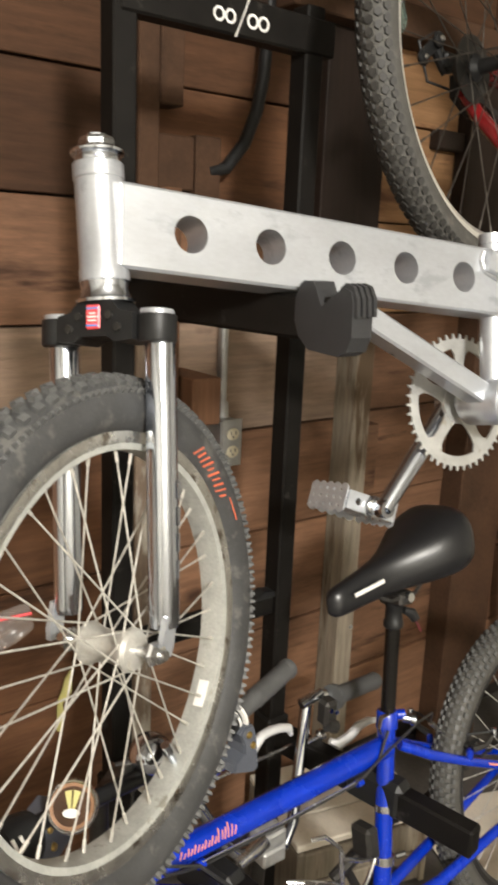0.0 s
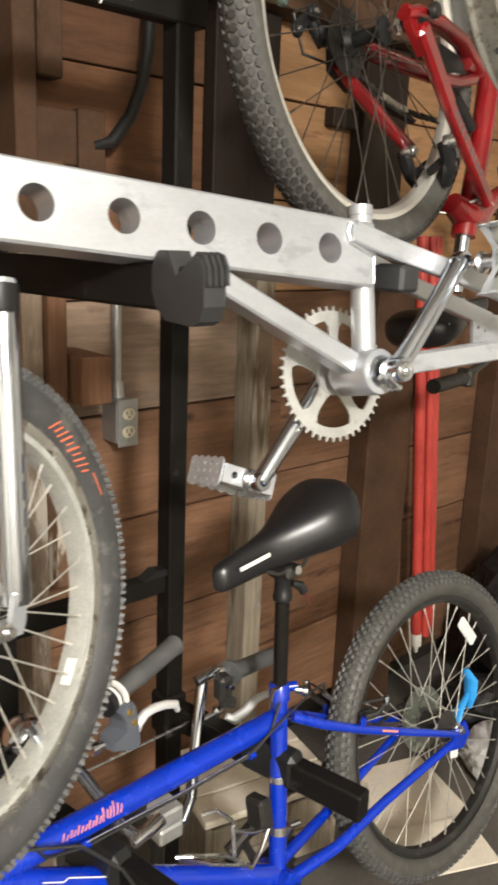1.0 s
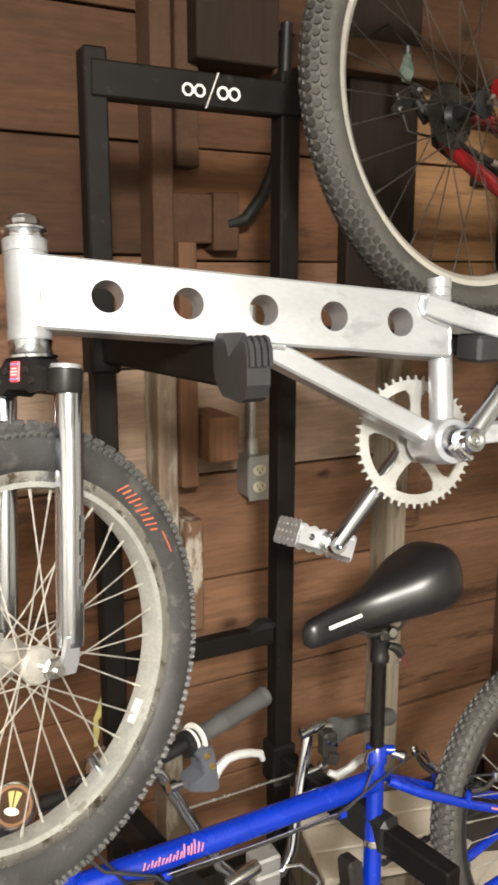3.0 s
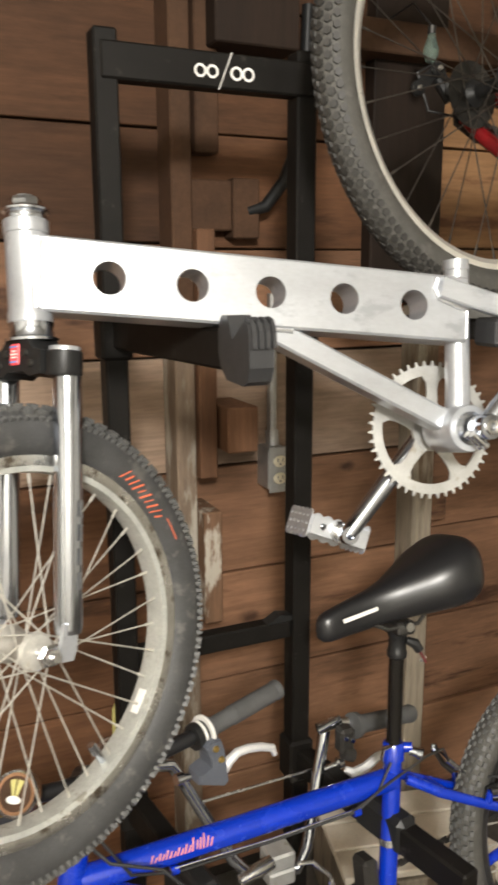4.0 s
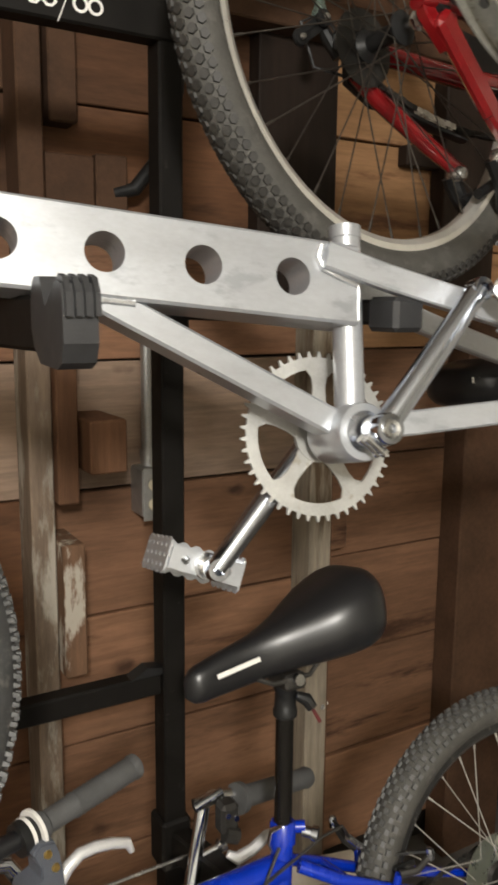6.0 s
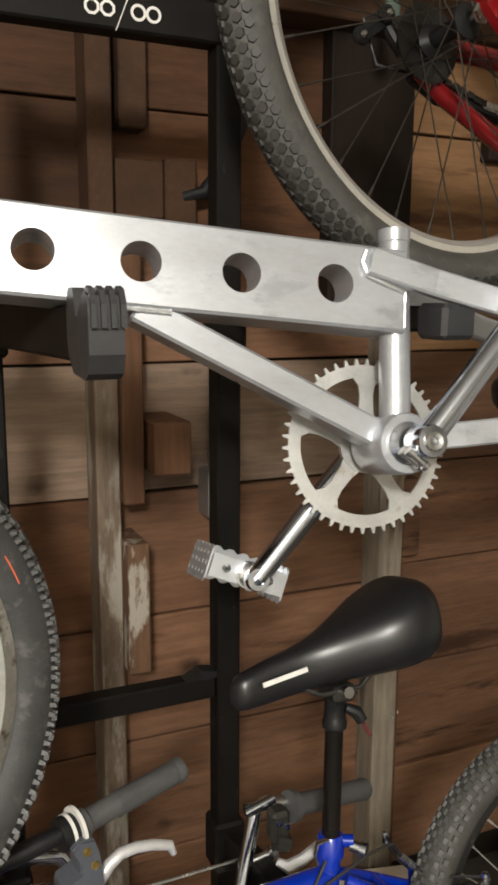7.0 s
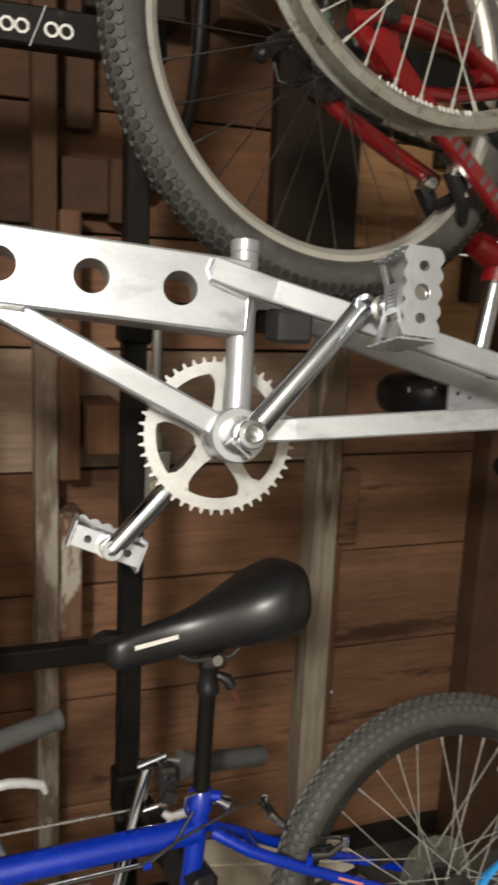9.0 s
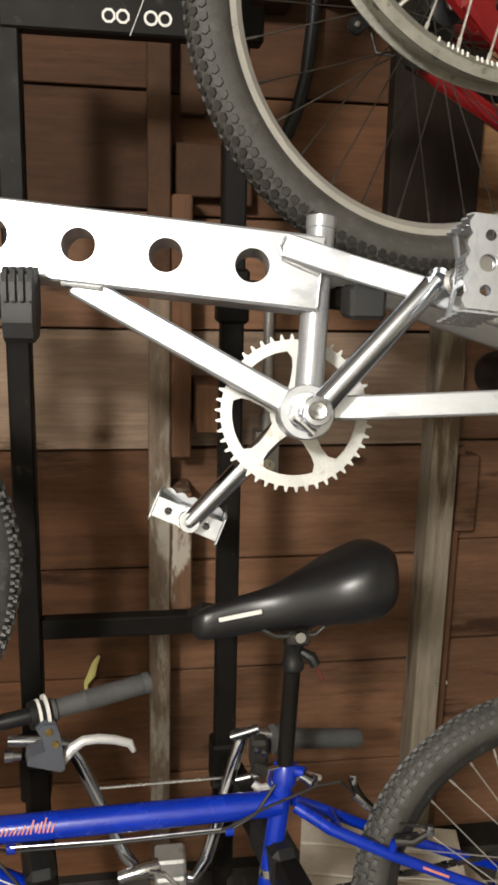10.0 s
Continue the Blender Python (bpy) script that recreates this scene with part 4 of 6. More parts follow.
    # front wheel
    W = group_part("front_wheel", B, basis((-0.2840, -0.4165, 0.0080), (0.857, 0, -0.516), (0, 1, 0)), "spoked wheel with knobbly black tyre")
    wheel(W, 0.2120, 0.2640, 0.0255, RIM_OLD, RUBBER, SPOKE, DUSTY_METAL, 36, "block", (0.0190, 0.0215, 0.027, 0.066), 0.034, bed=0.86)
    part("valve", Geo().tube([(0.117, -0.157, 0), (0.106, -0.142, 0), (0.105, -0.141, 0), (0.097, -0.130, 0)], [0.004, 0.004, 0.0058, 0.0055], 10), CHROME, W)
    part("rim_sticker", Geo().box((0, 0, 0), (0.0012, 0.030, 0.013), 0.0005, Matrix.Rotation(radians(-29), 4, "Z") @ Matrix.Translation((0.1915, 0, 0.002))), WHITE_MARK, W, "small white oval sticker", sharp=0)
    # orange strokes in place of the tyre lettering
    for k in range(10):
        m2 = Matrix.Rotation(radians(58.0 - 2.15 * k), 4, "Z") @ Matrix.Translation((0.2255 - 0.0004 * k, 0, 0.0244)) @ Matrix.Rotation(radians(-18), 4, "Y") @ Matrix.Rotation(radians(-30), 4, "Z")
        part("mark", Geo().box((0.0, 0.0, 0), ((0.0165, 0.0120, 0.0150, 0.0165, 0.0095)[k % 5], 0.0019 if k % 2 else 0.0013, 0.0012)), ORANGE_MARK, W, sharp=0, m=m2)
    part("mark", Geo().rev([(0.2300, 0.0256), (0.2314, 0.0256), (0.2314, 0.0263), (0.2300, 0.0263)], 6, closed=True, a0=radians(28), a1=radians(36)), ORANGE_MARK, W)
    return B


# ---- blue bicycle ----
def saddle(parent, m, mark=None):
    """x to the rear, y up, z to the side; the origin on the rails' clamp."""
    g = Geo()
    n, sec = 30, 28
    vs, fs = [], []
    for i in range(n + 1):
        t = i / n
        x = -0.157 + 0.304 * t
        hw = 0.0170 + 0.0630 * math.sin(math.pi / 2 * min(1.0, t / 0.83)) ** 5
        end = 1.0
        if t < 0.08:
            end = math.sqrt(max(0.0, 1 - ((0.08 - t) / 0.08) ** 2))
        if t > 0.82:
            end = 1 - 0.62 * ((t - 0.82) / 0.18) ** 2.4
        hw *= max(0.05, end)
        top = sum(np.interp(t + d, (0, 0.15, 0.4, 0.6, 0.78, 0.92, 1.0), (0.036, 0.050, 0.069, 0.099, 0.127, 0.140, 0.134)) for d in (-0.09, -0.06, -0.03, 0, 0.03, 0.06, 0.09)) / 7
        bot = np.interp(t, (0, 0.15, 0.5, 0.8, 1.0), (-0.006, -0.002, 0.010, 0.016, 0.024))
        mid, dep = (top + bot) / 2, (top - bot) / 2 * max(0.35, 0.5 + 0.5 * end)
        for j in range(sec):
            a = 2 * math.pi * j / sec
            c, s = math.cos(a), math.sin(a)
            # domed top over a skirt that draws in below the side ridge
            y = mid - 0.18 * dep + (dep * 1.18 * (0.85 * s ** 0.66 + 0.15 * s ** 1.6) if s > 0 else -dep * 0.82 * (-s) ** 0.7)
            z = hw * (abs(c) ** (0.72 if s > 0 else 0.50)) * (1 - (0.0 if s > 0 else 0.22 * (-s) ** 1.5)) * (1 if c > 0 else -1)
            # two rear lobes
            vs.append((x + 0.012 * max(0.0, (t - 0.7) / 0.3) * min(1.0, abs(z) / 0.06), y, z))
    for i in range(n):
        for j in range(sec):
            j2 = (j + 1) % sec
            fs.append((i * sec + j, i * sec + j2, (i + 1) * sec + j2, (i + 1) * sec + j))
    fs.append(tuple(range(sec)))
    fs.append(tuple(n * sec + j for j in range(sec)))
    g.add(vs, fs)
    s = part("saddle", g, VINYL, parent, "smooth black vinyl saddle", sharp=60, m=m)
    for z in (-0.02, 0.02):
        part("rail", Geo().tube([(-0.06, 0.012, z * 0.5), (-0.035, 0.0, z), (0.025, 0.0, z), (0.05, 0.02, z)], 0.0035, 8), DARK_STEEL, s)
    part("seat_clamp", Geo().box((0, -0.004, 0), (0.035, 0.022, 0.05), 0.004), DARK_STEEL, s, sharp=0)
    part("clamp_bolt", Geo().rev([(0, 0.034), (0.008, 0.034), (0.009, 0.026), (0, 0.026)], 8), CHROME_DULL, s, sharp=20)
    if mark:
        part("side_mark", Geo().box((0, 0, 0), mark[1], 0, mark[0]), WHITE_MARK, s, "thin white stripe", sharp=0)
    return s


def blue_bike():
    M = basis((1.03, 0.885, 0.729), (1, 0, 0), (0, 0.22, 0.9755))
    B = thing("blue_bike", "blue steel mountain bike with black saddle on the rack", "bicycle", M)

    def tube(name, p, q, r, material=BLUE_PAINT, label="", n=24):
        g = Geo()
        rod(g, p, q, [(0, 0), (r, 0), (r, 1), (0, 1)], n)
        return part(name, g, material, B, label)

    tube("seat_tube", (-0.052, -0.312, 0), (0.0, 0.012, 0), 0.0155)
    g = Geo()
    rod(g, (-0.0035, -0.015, 0), (0.001, 0.014, 0), [(0, 0), (0.0185, 0), (0.0185, 0.9), (0.0165, 1), (0, 1)], 24)
    part("seat_lug", g, BLUE_PAINT, B)
    tt = tube("top_tube", (-0.008, -0.046, 0), (-0.535, -0.056, 0), 0.0195)
    tube("down_tube", (-0.052, -0.312, 0), (-0.540, -0.068, 0), 0.021)
    tube("head_tube", (-0.558, -0.11, 0), (-0.535, 0.005, 0), 0.020)
    part("bottom_bracket", Geo().rev([(0, 0.035), (0.022, 0.035), (0.022, -0.035), (0, -0.035)], 28, Matrix.Translation((-0.052, -0.315, 0))), BLUE_PAINT, B)
    for s in (1, -1):
        g = Geo().tube([(0.012, -0.048, 0.012 * s), (0.06, -0.075, 0.034 * s), (0.15, -0.118, 0.040 * s), (0.30, -0.180, 0.052 * s), (0.405, -0.222, 0.062 * s)], [0.009, 0.009, 0.0085, 0.008, 0.007], 12)
        part("seat_stay", g, BLUE_PAINT, B)
        g = Geo().tube([(-0.036, -0.312, 0.022 * s), (0.06, -0.302, 0.036 * s), (0.20, -0.272, 0.044 * s), (0.385, -0.236, 0.062 * s)], [0.011, 0.0105, 0.009, 0.0075], 12)
        part("chain_stay", g, BLUE_PAINT, B)
        part("dropout", Geo().prism([(0.375, -0.245), (0.40, -0.212), (0.435, -0.205), (0.445, -0.235), (0.42, -0.255)], 0.060 * s, 0.066 * s), BLUE_PAINT, B, sharp=20)
        part("brake_boss", Geo().tube([(0.150, -0.112, 0.044 * s), (0.154, -0.094, 0.048 * s)], 0.006, 10), BLUE_PAINT, B)
        # cantilever brake arm; the two sides stand open unevenly
        end = Vector((0.203, -0.080, 0.060)) if s > 0 else Vector((0.122, -0.050, -0.060))
        root = Vector((0.154, -0.094, 0.050 * s))
        part("brake_arm", Geo().tube([root, root.lerp(end, 0.5) + Vector((0, -0.006, 0.004 * s)), end], [0.0065, 0.0055, 0.0045], 10), DARK_STEEL, B)
        part("brake_bolt", Geo().rev([(0, 0.016), (0.0055, 0.015), (0.0065, 0.008), (0.0065, 0), (0, 0)], 10, along(end - Vector((0, 0.004, 0)), end + Vector((0.004, 0.1, 0.006 * s)))), CHROME, B)
        part("brake_pad", Geo().box((0.178, -0.098, 0.030 * s), (0.040, 0.010, 0.010), 0.003, None), BLACK_PLASTIC, B, sharp=0)
        part("pad_bolt", Geo().rev([(0, 0.010), (0.006, 0.009), (0.0065, 0), (0, 0)], 10, Matrix.Translation((0.178, -0.098, 0.040 * s))), CHROME_DULL, B)
        if s > 0:
            part("stay_mark", Geo().box((0, 0, 0), (0.042, 0.0035, 0.001), 0, basis((0.215, -0.143, 0.0535), (0.15, -0.062, 0.012), (0.062, 0.15, 0))), SALMON_MARK, B, "salmon decal stripe", sharp=0)
    part("straddle_wire", Geo().tube([(0.122, -0.044, -0.060), (0.108, -0.034, -0.030), (0.106, -0.040, -0.004), (0.118, -0.054, 0.0), (0.150, -0.086, 0.004), (0.180, -0.078, 0.036), (0.203, -0.074, 0.060)], 0.0022, 8), CABLE, B)
    part("cable_ferrule", Geo().tube([(0.106, -0.043, 0.0), (0.130, -0.067, 0.0)], [0.0052, 0.0046], 10), CHROME_DULL, B, "dull chrome cable ferrule")
    part("stay_bridge", Geo().tube([(0.075, -0.08, -0.036), (0.075, -0.08, 0.036)], 0.006, 10), BLUE_PAINT, B)
    tube("seat_post", (-0.004, -0.02, 0), (0.008, 0.178, 0.026), 0.0125, GLOSS_BLACK, "gloss black seat post")
    part("post_head", Geo().rev([(0, 0), (0.0135, 0.0), (0.0165, 0.003), (0.0168, 0.012), (0.0150, 0.015), (0.0140, 0.036), (0.0165, 0.040), (0.0165, 0.050), (0, 0.050)], 24, along((0.0075, 0.160, 0.0235), (0.0105, 0.222, 0.032))), BLACK_PLASTIC, B)
    part("clamp_lug", Geo().tube([(0.010, 0.004, 0.006), (0.026, 0.003, 0.016)], 0.0085, 12), BLUE_PAINT, B)
    part("post_bolt", Geo().rev([(0, 0), (0.0065, 0), (0.0065, 0.014), (0.0085, 0.015), (0.009, 0.024), (0.006, 0.026), (0, 0.026)], 14, along((0.022, -0.002, 0.014), (0.044, -0.010, 0.034)) @ Matrix.Diagonal((1.2, 1.2, 0.9, 1))), CHROME, B)
    part("clamp_band", Geo().tube([(-0.012, 0.016, 0.018), (-0.026, 0.012, 0.012), (-0.029, -0.004, 0.008), (-0.024, -0.018, 0.006)], [0.004, 0.006, 0.006, 0.004], 10, flat=0.5), CHROME_DULL, B, sharp=30)
    knob = part("bracket_knob", Geo().tube([(0.017, 0.191, 0.042), (0.031, 0.183, 0.046), (0.037, 0.171, 0.048)], [0.006, 0.009, 0.008], 10), BLACK_PLASTIC, B)
    part("tail_tag", Geo().box((0, 0, 0), (0.005, 0.022, 0.003), 0.001, basis((0.043, 0.158, 0.048), (1, 0.5, 0), (-0.5, 1, 0))), DULL_RED, B, "small dull red tag", sharp=0)
    sm = Matrix.Translation((0.011, 0.217, 0.033)) @ Matrix.Diagonal((0.97, 1, 1, 1))
    saddle(B, sm, (basis((-0.0885, 0.034, 0.0275), (1, 0.17, 0.07), (-0.15, 1, -0.15)), (0.064, 0.006, 0.003)))
    # decals as plain strokes
    for k in range(17):
        x0 = -0.436 + 0.0058 * k
        q0 = radians(-22 if k in (2, 12) else -10)
        q1 = radians((22, 10, 20, 14, 24, 16, 12, 22, 14, 26, 18, 44, 30, 36, 50, 34, 24)[k])
        vs = []
        for q, sh in ((q0, 0.0), ((q0 + q1) / 2, 0.0022), (q1, 0.0044)):
            for wd in (-0.0011, 0.0011):
                for r in (0.0194, 0.0200):
                    vs.append((x0 + wd + sh, -0.0505 + r * math.sin(q), r * math.cos(q)))
        fs = [(0, 1, 3, 2), (8, 10, 11, 9)]
        for h in (0, 4):
            fs += [(h, h + 4, h + 5, h + 1), (h + 2, h + 3, h + 7, h + 6), (h + 1, h + 5, h + 7, h + 3), (h, h + 2, h + 6, h + 4)]
        part("mark", Geo().add(vs, fs), SALMON_MARK, tt, sharp=0)
    part("pinstripe", Geo().tube([(-0.471, -0.0925, 0.0195), (-0.442, -0.107, 0.0195), (-0.435, -0.1035, 0.0215), (-0.377, -0.133, 0.0205)], 0.0010, 6), WHITE_MARK, B, "white pinstripe on the down tube")
    # cables under the top tube
    part("cable", Geo().tube([(-0.02, -0.01, 0.02), (-0.05, -0.05, 0.022), (-0.088, -0.076, 0.012), (-0.25, -0.080, 0.012), (-0.40, -0.079, 0.014), (-0.47, -0.05, 0.04), (-0.52, 0.03, 0.05), (-0.50, 0.11, 0.04)], 0.0024, 8), CABLE, B)
    part("cable", Geo().tube([(-0.088, -0.070, 0.016), (-0.25, -0.074, 0.016), (-0.40, -0.072, 0.016)], 0.0016, 8), CHROME_DULL, B)
    part("cable", Geo().tube([(-0.33, -0.20, 0.06), (-0.38, -0.10, 0.07), (-0.43, -0.045, 0.06), (-0.50, -0.02, 0.05), (-0.545, 0.03, 0.03)], 0.0026, 8), CABLE, B)
    part("cable", Geo().tube([(0.106, -0.043, 0.0), (0.09, -0.022, 0.018), (0.075, -0.006, 0.034), (0.041, -0.010, 0.034), (-0.03, -0.036, 0.030), (-0.09, -0.068, 0.018), (-0.11, -0.074, 0.014)], 0.0021, 8), DARK_STEEL, B)
    for a in (-0.088, -0.40):
        part("cable_stop", Geo().tube([(a - 0.006, -0.077, 0.012), (a + 0.006, -0.077, 0.012)], 0.0065, 10), BLUE_PAINT, B)
    part("front_derailleur", Geo().box((-0.075, -0.185, 0.0), (0.028, 0.055, 0.045), 0.006).tube([(-0.04, -0.21, -0.03), (-0.12, -0.25, -0.04)], 0.010, 8), DARK_STEEL, B)
    part("clamp_band", Geo().rev([(0.0165, -0.008), (0.019, -0.007), (0.019, 0.007), (0.0165, 0.008)], 24, along((-0.038, -0.232, 0), (-0.036, -0.22, 0))), CHROME_DULL, B)
    part("band_bolt", Geo().tube([(-0.02, -0.232, 0.012), (-0.004, -0.230, 0.020)], 0.005, 10), DARK_STEEL, B)
    part("clamp_band", Geo().rev([(0.0157, -0.006), (0.0165, -0.005), (0.0165, 0.005), (0.0157, 0.006)], 24, along((-0.0255, -0.147, 0), (-0.0235, -0.13, 0))), CHROME_DULL, B)
    # dark chainset behind the seat tube
    ring = Geo().rev([(0.062, -0.0015), (0.084, -0.0015), (0.084, 0.0015), (0.062, 0.0015)], 48, Matrix.Translation((-0.052, -0.315, -0.045)), closed=True)
    for k in range(40):
        m = Matrix.Translation((-0.052, -0.315, -0.045)) @ Matrix.Rotation(2 * math.pi * k / 40, 4, "Z")
        ring.prism([(0.0835, -0.0045), (0.090, -0.0015), (0.090, 0.0015), (0.0835, 0.0045)], -0.0012, 0.0012, m)
    part("chainring", ring, DARK_STEEL, B, "dark steel chainring")
    for k in range(4):
        part("spider_arm", Geo().prism([(0.01, -0.008), (0.066, -0.006), (0.066, 0.006), (0.01, 0.008)], -0.003, 0.003, Matrix.Translation((-0.052, -0.315, -0.050)) @ Matrix.Rotation(math.pi * k / 2 + 0.4, 4, "Z")), DARK_STEEL, B)
    part("chain", chain_geo([(-0.045, -0.226, -0.045), (0.10, -0.208, -0.045), (0.25, -0.190, -0.045), (0.40, -0.172, -0.045)]), DARK_STEEL, B)
    part("crank_arm", Geo().tube([(-0.052, -0.315, 0.052), (0.0, -0.36, 0.060), (0.07, -0.42, 0.064)], [0.013, 0.011, 0.010], 12, flat=0.7), DARK_STEEL, B)
    # wire bottle cage
    part("bottle_cage", Geo().tube([(-0.125, -0.247, 0.018), (-0.20, -0.205, 0.022), (-0.262, -0.160, 0.03), (-0.275, -0.146, 0.045), (-0.255, -0.150, 0.055), (-0.19, -0.185, 0.05), (-0.132, -0.241, 0.035), (-0.108, -0.225, 0.032), (-0.084, -0.198, 0.03), (-0.115, -0.190, 0.03), (-0.150, -0.172, 0.03), (-0.157, -0.150, 0.03), (-0.185, -0.121, 0.03), (-0.205, -0.122, 0.02)], 0.0034, 8).tube([(-0.156, -0.160, 0.03), (-0.158, -0.21, 0.028)], 0.0034, 8), CHROME_DULL, B, "bent chrome wire bottle cage")
    # rear wheel
    W = group_part("rear_wheel", B, basis((0.415, -0.217, 0), (1, 0, 0), (0, 1, 0)), "spoked rear wheel with worn grey knobbly tyre")
    wheel(W, 0.266, 0.312, 0.026, RIM_DARK, RUBBER_GREY, SPOKE, DARK_STEEL, 36, "wide", (0.020, 0.032, 0.034, 0.075), 0.030)
    part("sprocket_guard", Geo().rev([(0.02, -0.030), (0.068, -0.030), (0.069, -0.028), (0.02, -0.026)], 40, closed=True), MILKY, W, "milky plastic spoke guard")
    for k in range(7):
        part("sprocket", Geo().rev([(0.012, -0.036 - 0.004 * k), (0.058 - 0.005 * k, -0.036 - 0.004 * k), (0.058 - 0.005 * k, -0.0375 - 0.004 * k), (0.012, -0.0375 - 0.004 * k)], 28, closed=True), DARK_STEEL, W)
    part("reflector", Geo().box((0, 0, 0), (0.028, 0.072, 0.010), 0.004, Matrix.Translation((0.138, 0.155, 0.006)) @ Matrix.Rotation(radians(36), 4, "Z")), REFLECTOR, W, "white wheel reflector", sharp=0)
    part("blue_ribbon", Geo().tube([(0.10, 0.085, 0.02), (0.108, 0.06, 0.026), (0.104, 0.03, 0.024), (0.098, 0.0, 0.022)], [0.010, 0.018, 0.016, 0.006], 8, flat=0.35).tube([(0.10, 0.03, 0.02), (0.06, 0.01, 0.024), (0.03, -0.03, 0.024), (0.015, -0.05, 0.024)], [0.006, 0.011, 0.009, 0.005], 8, flat=0.4), SKY_BLUE, W, "bright blue plastic strip wound on the spokes")
    part("reflector", Geo().box((0.035, -0.035, 0.03), (0.024, 0.07, 0.008), 0.003, Matrix.Rotation(radians(-14), 4, "Z")), REFLECTOR, W, "white wheel reflector", sharp=0)
    # handlebar, swung round beside the frame
    H = group_part("handlebar", B, M.inverted(), "black handlebar with grey grips, bells and brake levers")
    grip_in, grip_out = Vector((0.690, 0.868, 0.864)), Vector((0.828, 0.917, 0.872))
    part("bar_tube", Geo().tube([grip_out, grip_in, (0.63, 0.85, 0.862), (0.56, 0.845, 0.85), (0.47, 0.84, 0.848), (0.40, 0.83, 0.856), (0.33, 0.81, 0.866), (0.22, 0.77, 0.872)], 0.011, 12), VINYL, H)
    part("stem", Geo().tube([(0.487, 0.885, 0.72), (0.492, 0.893, 0.80), (0.505, 0.872, 0.838), (0.512, 0.845, 0.85)], [0.013, 0.013, 0.014, 0.017], 14), DARK_STEEL, H)

    def ribbed(p, q):
        g = Geo()
        rows = [(0, 0), (0.0165, 0), (0.0165, 0.04), (0.0135, 0.06), (0.0135, 0.30), (0.0152, 0.32)]
        for k in range(13):
            rows += [(0.0151, 0.34 + 0.046 * k), (0.0142, 0.363 + 0.046 * k)]
        rows += [(0.0162, 0.95), (0.0155, 0.99), (0.011, 1.0), (0, 1.0)]
        rod(g, p, q, rows, 20)
        part("grip", g, GRIP, H, "grey ribbed rubber grip")

    ribbed(grip_in, grip_out)
    ribbed(Vector((0.33, 0.81, 0.866)), Vector((0.20, 0.762, 0.873)))
    d = (grip_out - grip_in)
    g = Geo()
    rod(g, grip_in - d * 0.20, grip_in, [(0.012, 0), (0.019, 0), (0.020, 0.3), (0.018, 0.6), (0.016, 1.0), (0.012, 1.0)], 24)
    part("shifter_ring", g, BLACK_PLASTIC, H)
    for k, r in ((-0.13, 0.0205), (-0.06, 0.0245)):
        g = Geo()
        rod(g, grip_in + d * k, grip_in + d * (k + 0.028), [(0.018, 0), (r, 0), (r, 1), (0.018, 1)], 28)
        part("shifter_scale", g, WHITE_MARK, H)
    # brake body: angular grey casting with two gold screws
    bm = basis((0.683, 0.852, 0.838), (0.93, 0.20, -0.30), (0.25, 0.10, 1))
    poly = [(-0.022, 0.034), (0.000, 0.036), (0.012, 0.020), (0.024, -0.004), (0.040, -0.040), (0.034, -0.046), (-0.026, -0.040), (-0.028, -0.026), (-0.006, -0.012), (-0.012, 0.004), (-0.030, 0.022)]
    poly = [(0.80 * x + 0.006, 0.86 * y - 0.006) for x, y in poly]
    body = part("brake_body", Geo().prism(poly, -0.014, 0.014, bm).prism([(x * 0.93 + 0.001, y * 0.93) for x, y in poly], -0.017, 0.017, bm), GREY_PLASTIC, H, "angular grey brake lever body", sharp=20)
    for p in ((0.000, 0.012), (0.014, -0.004)):
        part("screw", Geo().rev([(0, 0.003), (0.004, 0.003), (0.005, 0), (0, 0)], 12, bm @ Matrix.Translation((p[0], p[1], 0.017))), BRASS, body)
    part("barrel_adjuster", Geo().tube([bm @ Vector((-0.024, -0.034, 0)), bm @ Vector((-0.034, -0.035, 0)), bm @ Vector((-0.035, -0.035, 0)), bm @ Vector((-0.046, -0.037, 0))], [0.006, 0.006, 0.0085, 0.0085], 12), CHROME, H)
    lever = [bm @ Vector(p) for p in ((0.028, -0.042, 0), (0.036, -0.030, 0), (0.044, -0.016, 0), (0.056, -0.004, 0), (0.076, 0.001, 0), (0.100, 0.002, 0), (0.124, -0.001, 0), (0.133, -0.012, 0))]
    part("brake_lever", Geo().tube(lever, [0.009, 0.0085, 0.0075, 0.0070, 0.0068, 0.0066, 0.0062, 0.004], 12), LEVER, H, "cast alloy brake lever")
    # bells and the second brake body
    part("bell_dome", Geo().rev([(0.027, -0.004), (0.0275, 0.0), (0.026, 0.008), (0.019, 0.017), (0.008, 0.021), (0, 0.022)], 28, along((0.542, 0.85, 0.872), (0.50, 0.80, 0.98))), CHROME, H, "small chrome bell")
    part("bell_base", Geo().tube([(0.545, 0.855, 0.850), (0.542, 0.852, 0.868)], [0.014, 0.020], 14), BLACK_PLASTIC, H)
    face = along((0.411, 0.797, 0.887), (0.10, 0.35, 1.28))
    tin = part("dial_bell", Geo().rev([(0, -0.016), (0.024, -0.016), (0.028, -0.010), (0.0285, 0.004), (0.026, 0.008), (0.0245, 0.006), (0, 0.004)], 36, face), BROWN_TIN, H, "round brown bell with a bright rim")
    part("dial_rim", Geo().rev([(0.0245, 0.0065), (0.027, 0.009), (0.029, 0.005), (0.0285, 0.002)], 36, face, closed=True), CHROME_DULL, tin)
    part("dial_plate", Geo().rev([(0, 0.0062), (0.0205, 0.0062), (0.0212, 0.0045), (0, 0.0045)], 36, face), DARK_WOOD, tin, "dark brown dial")
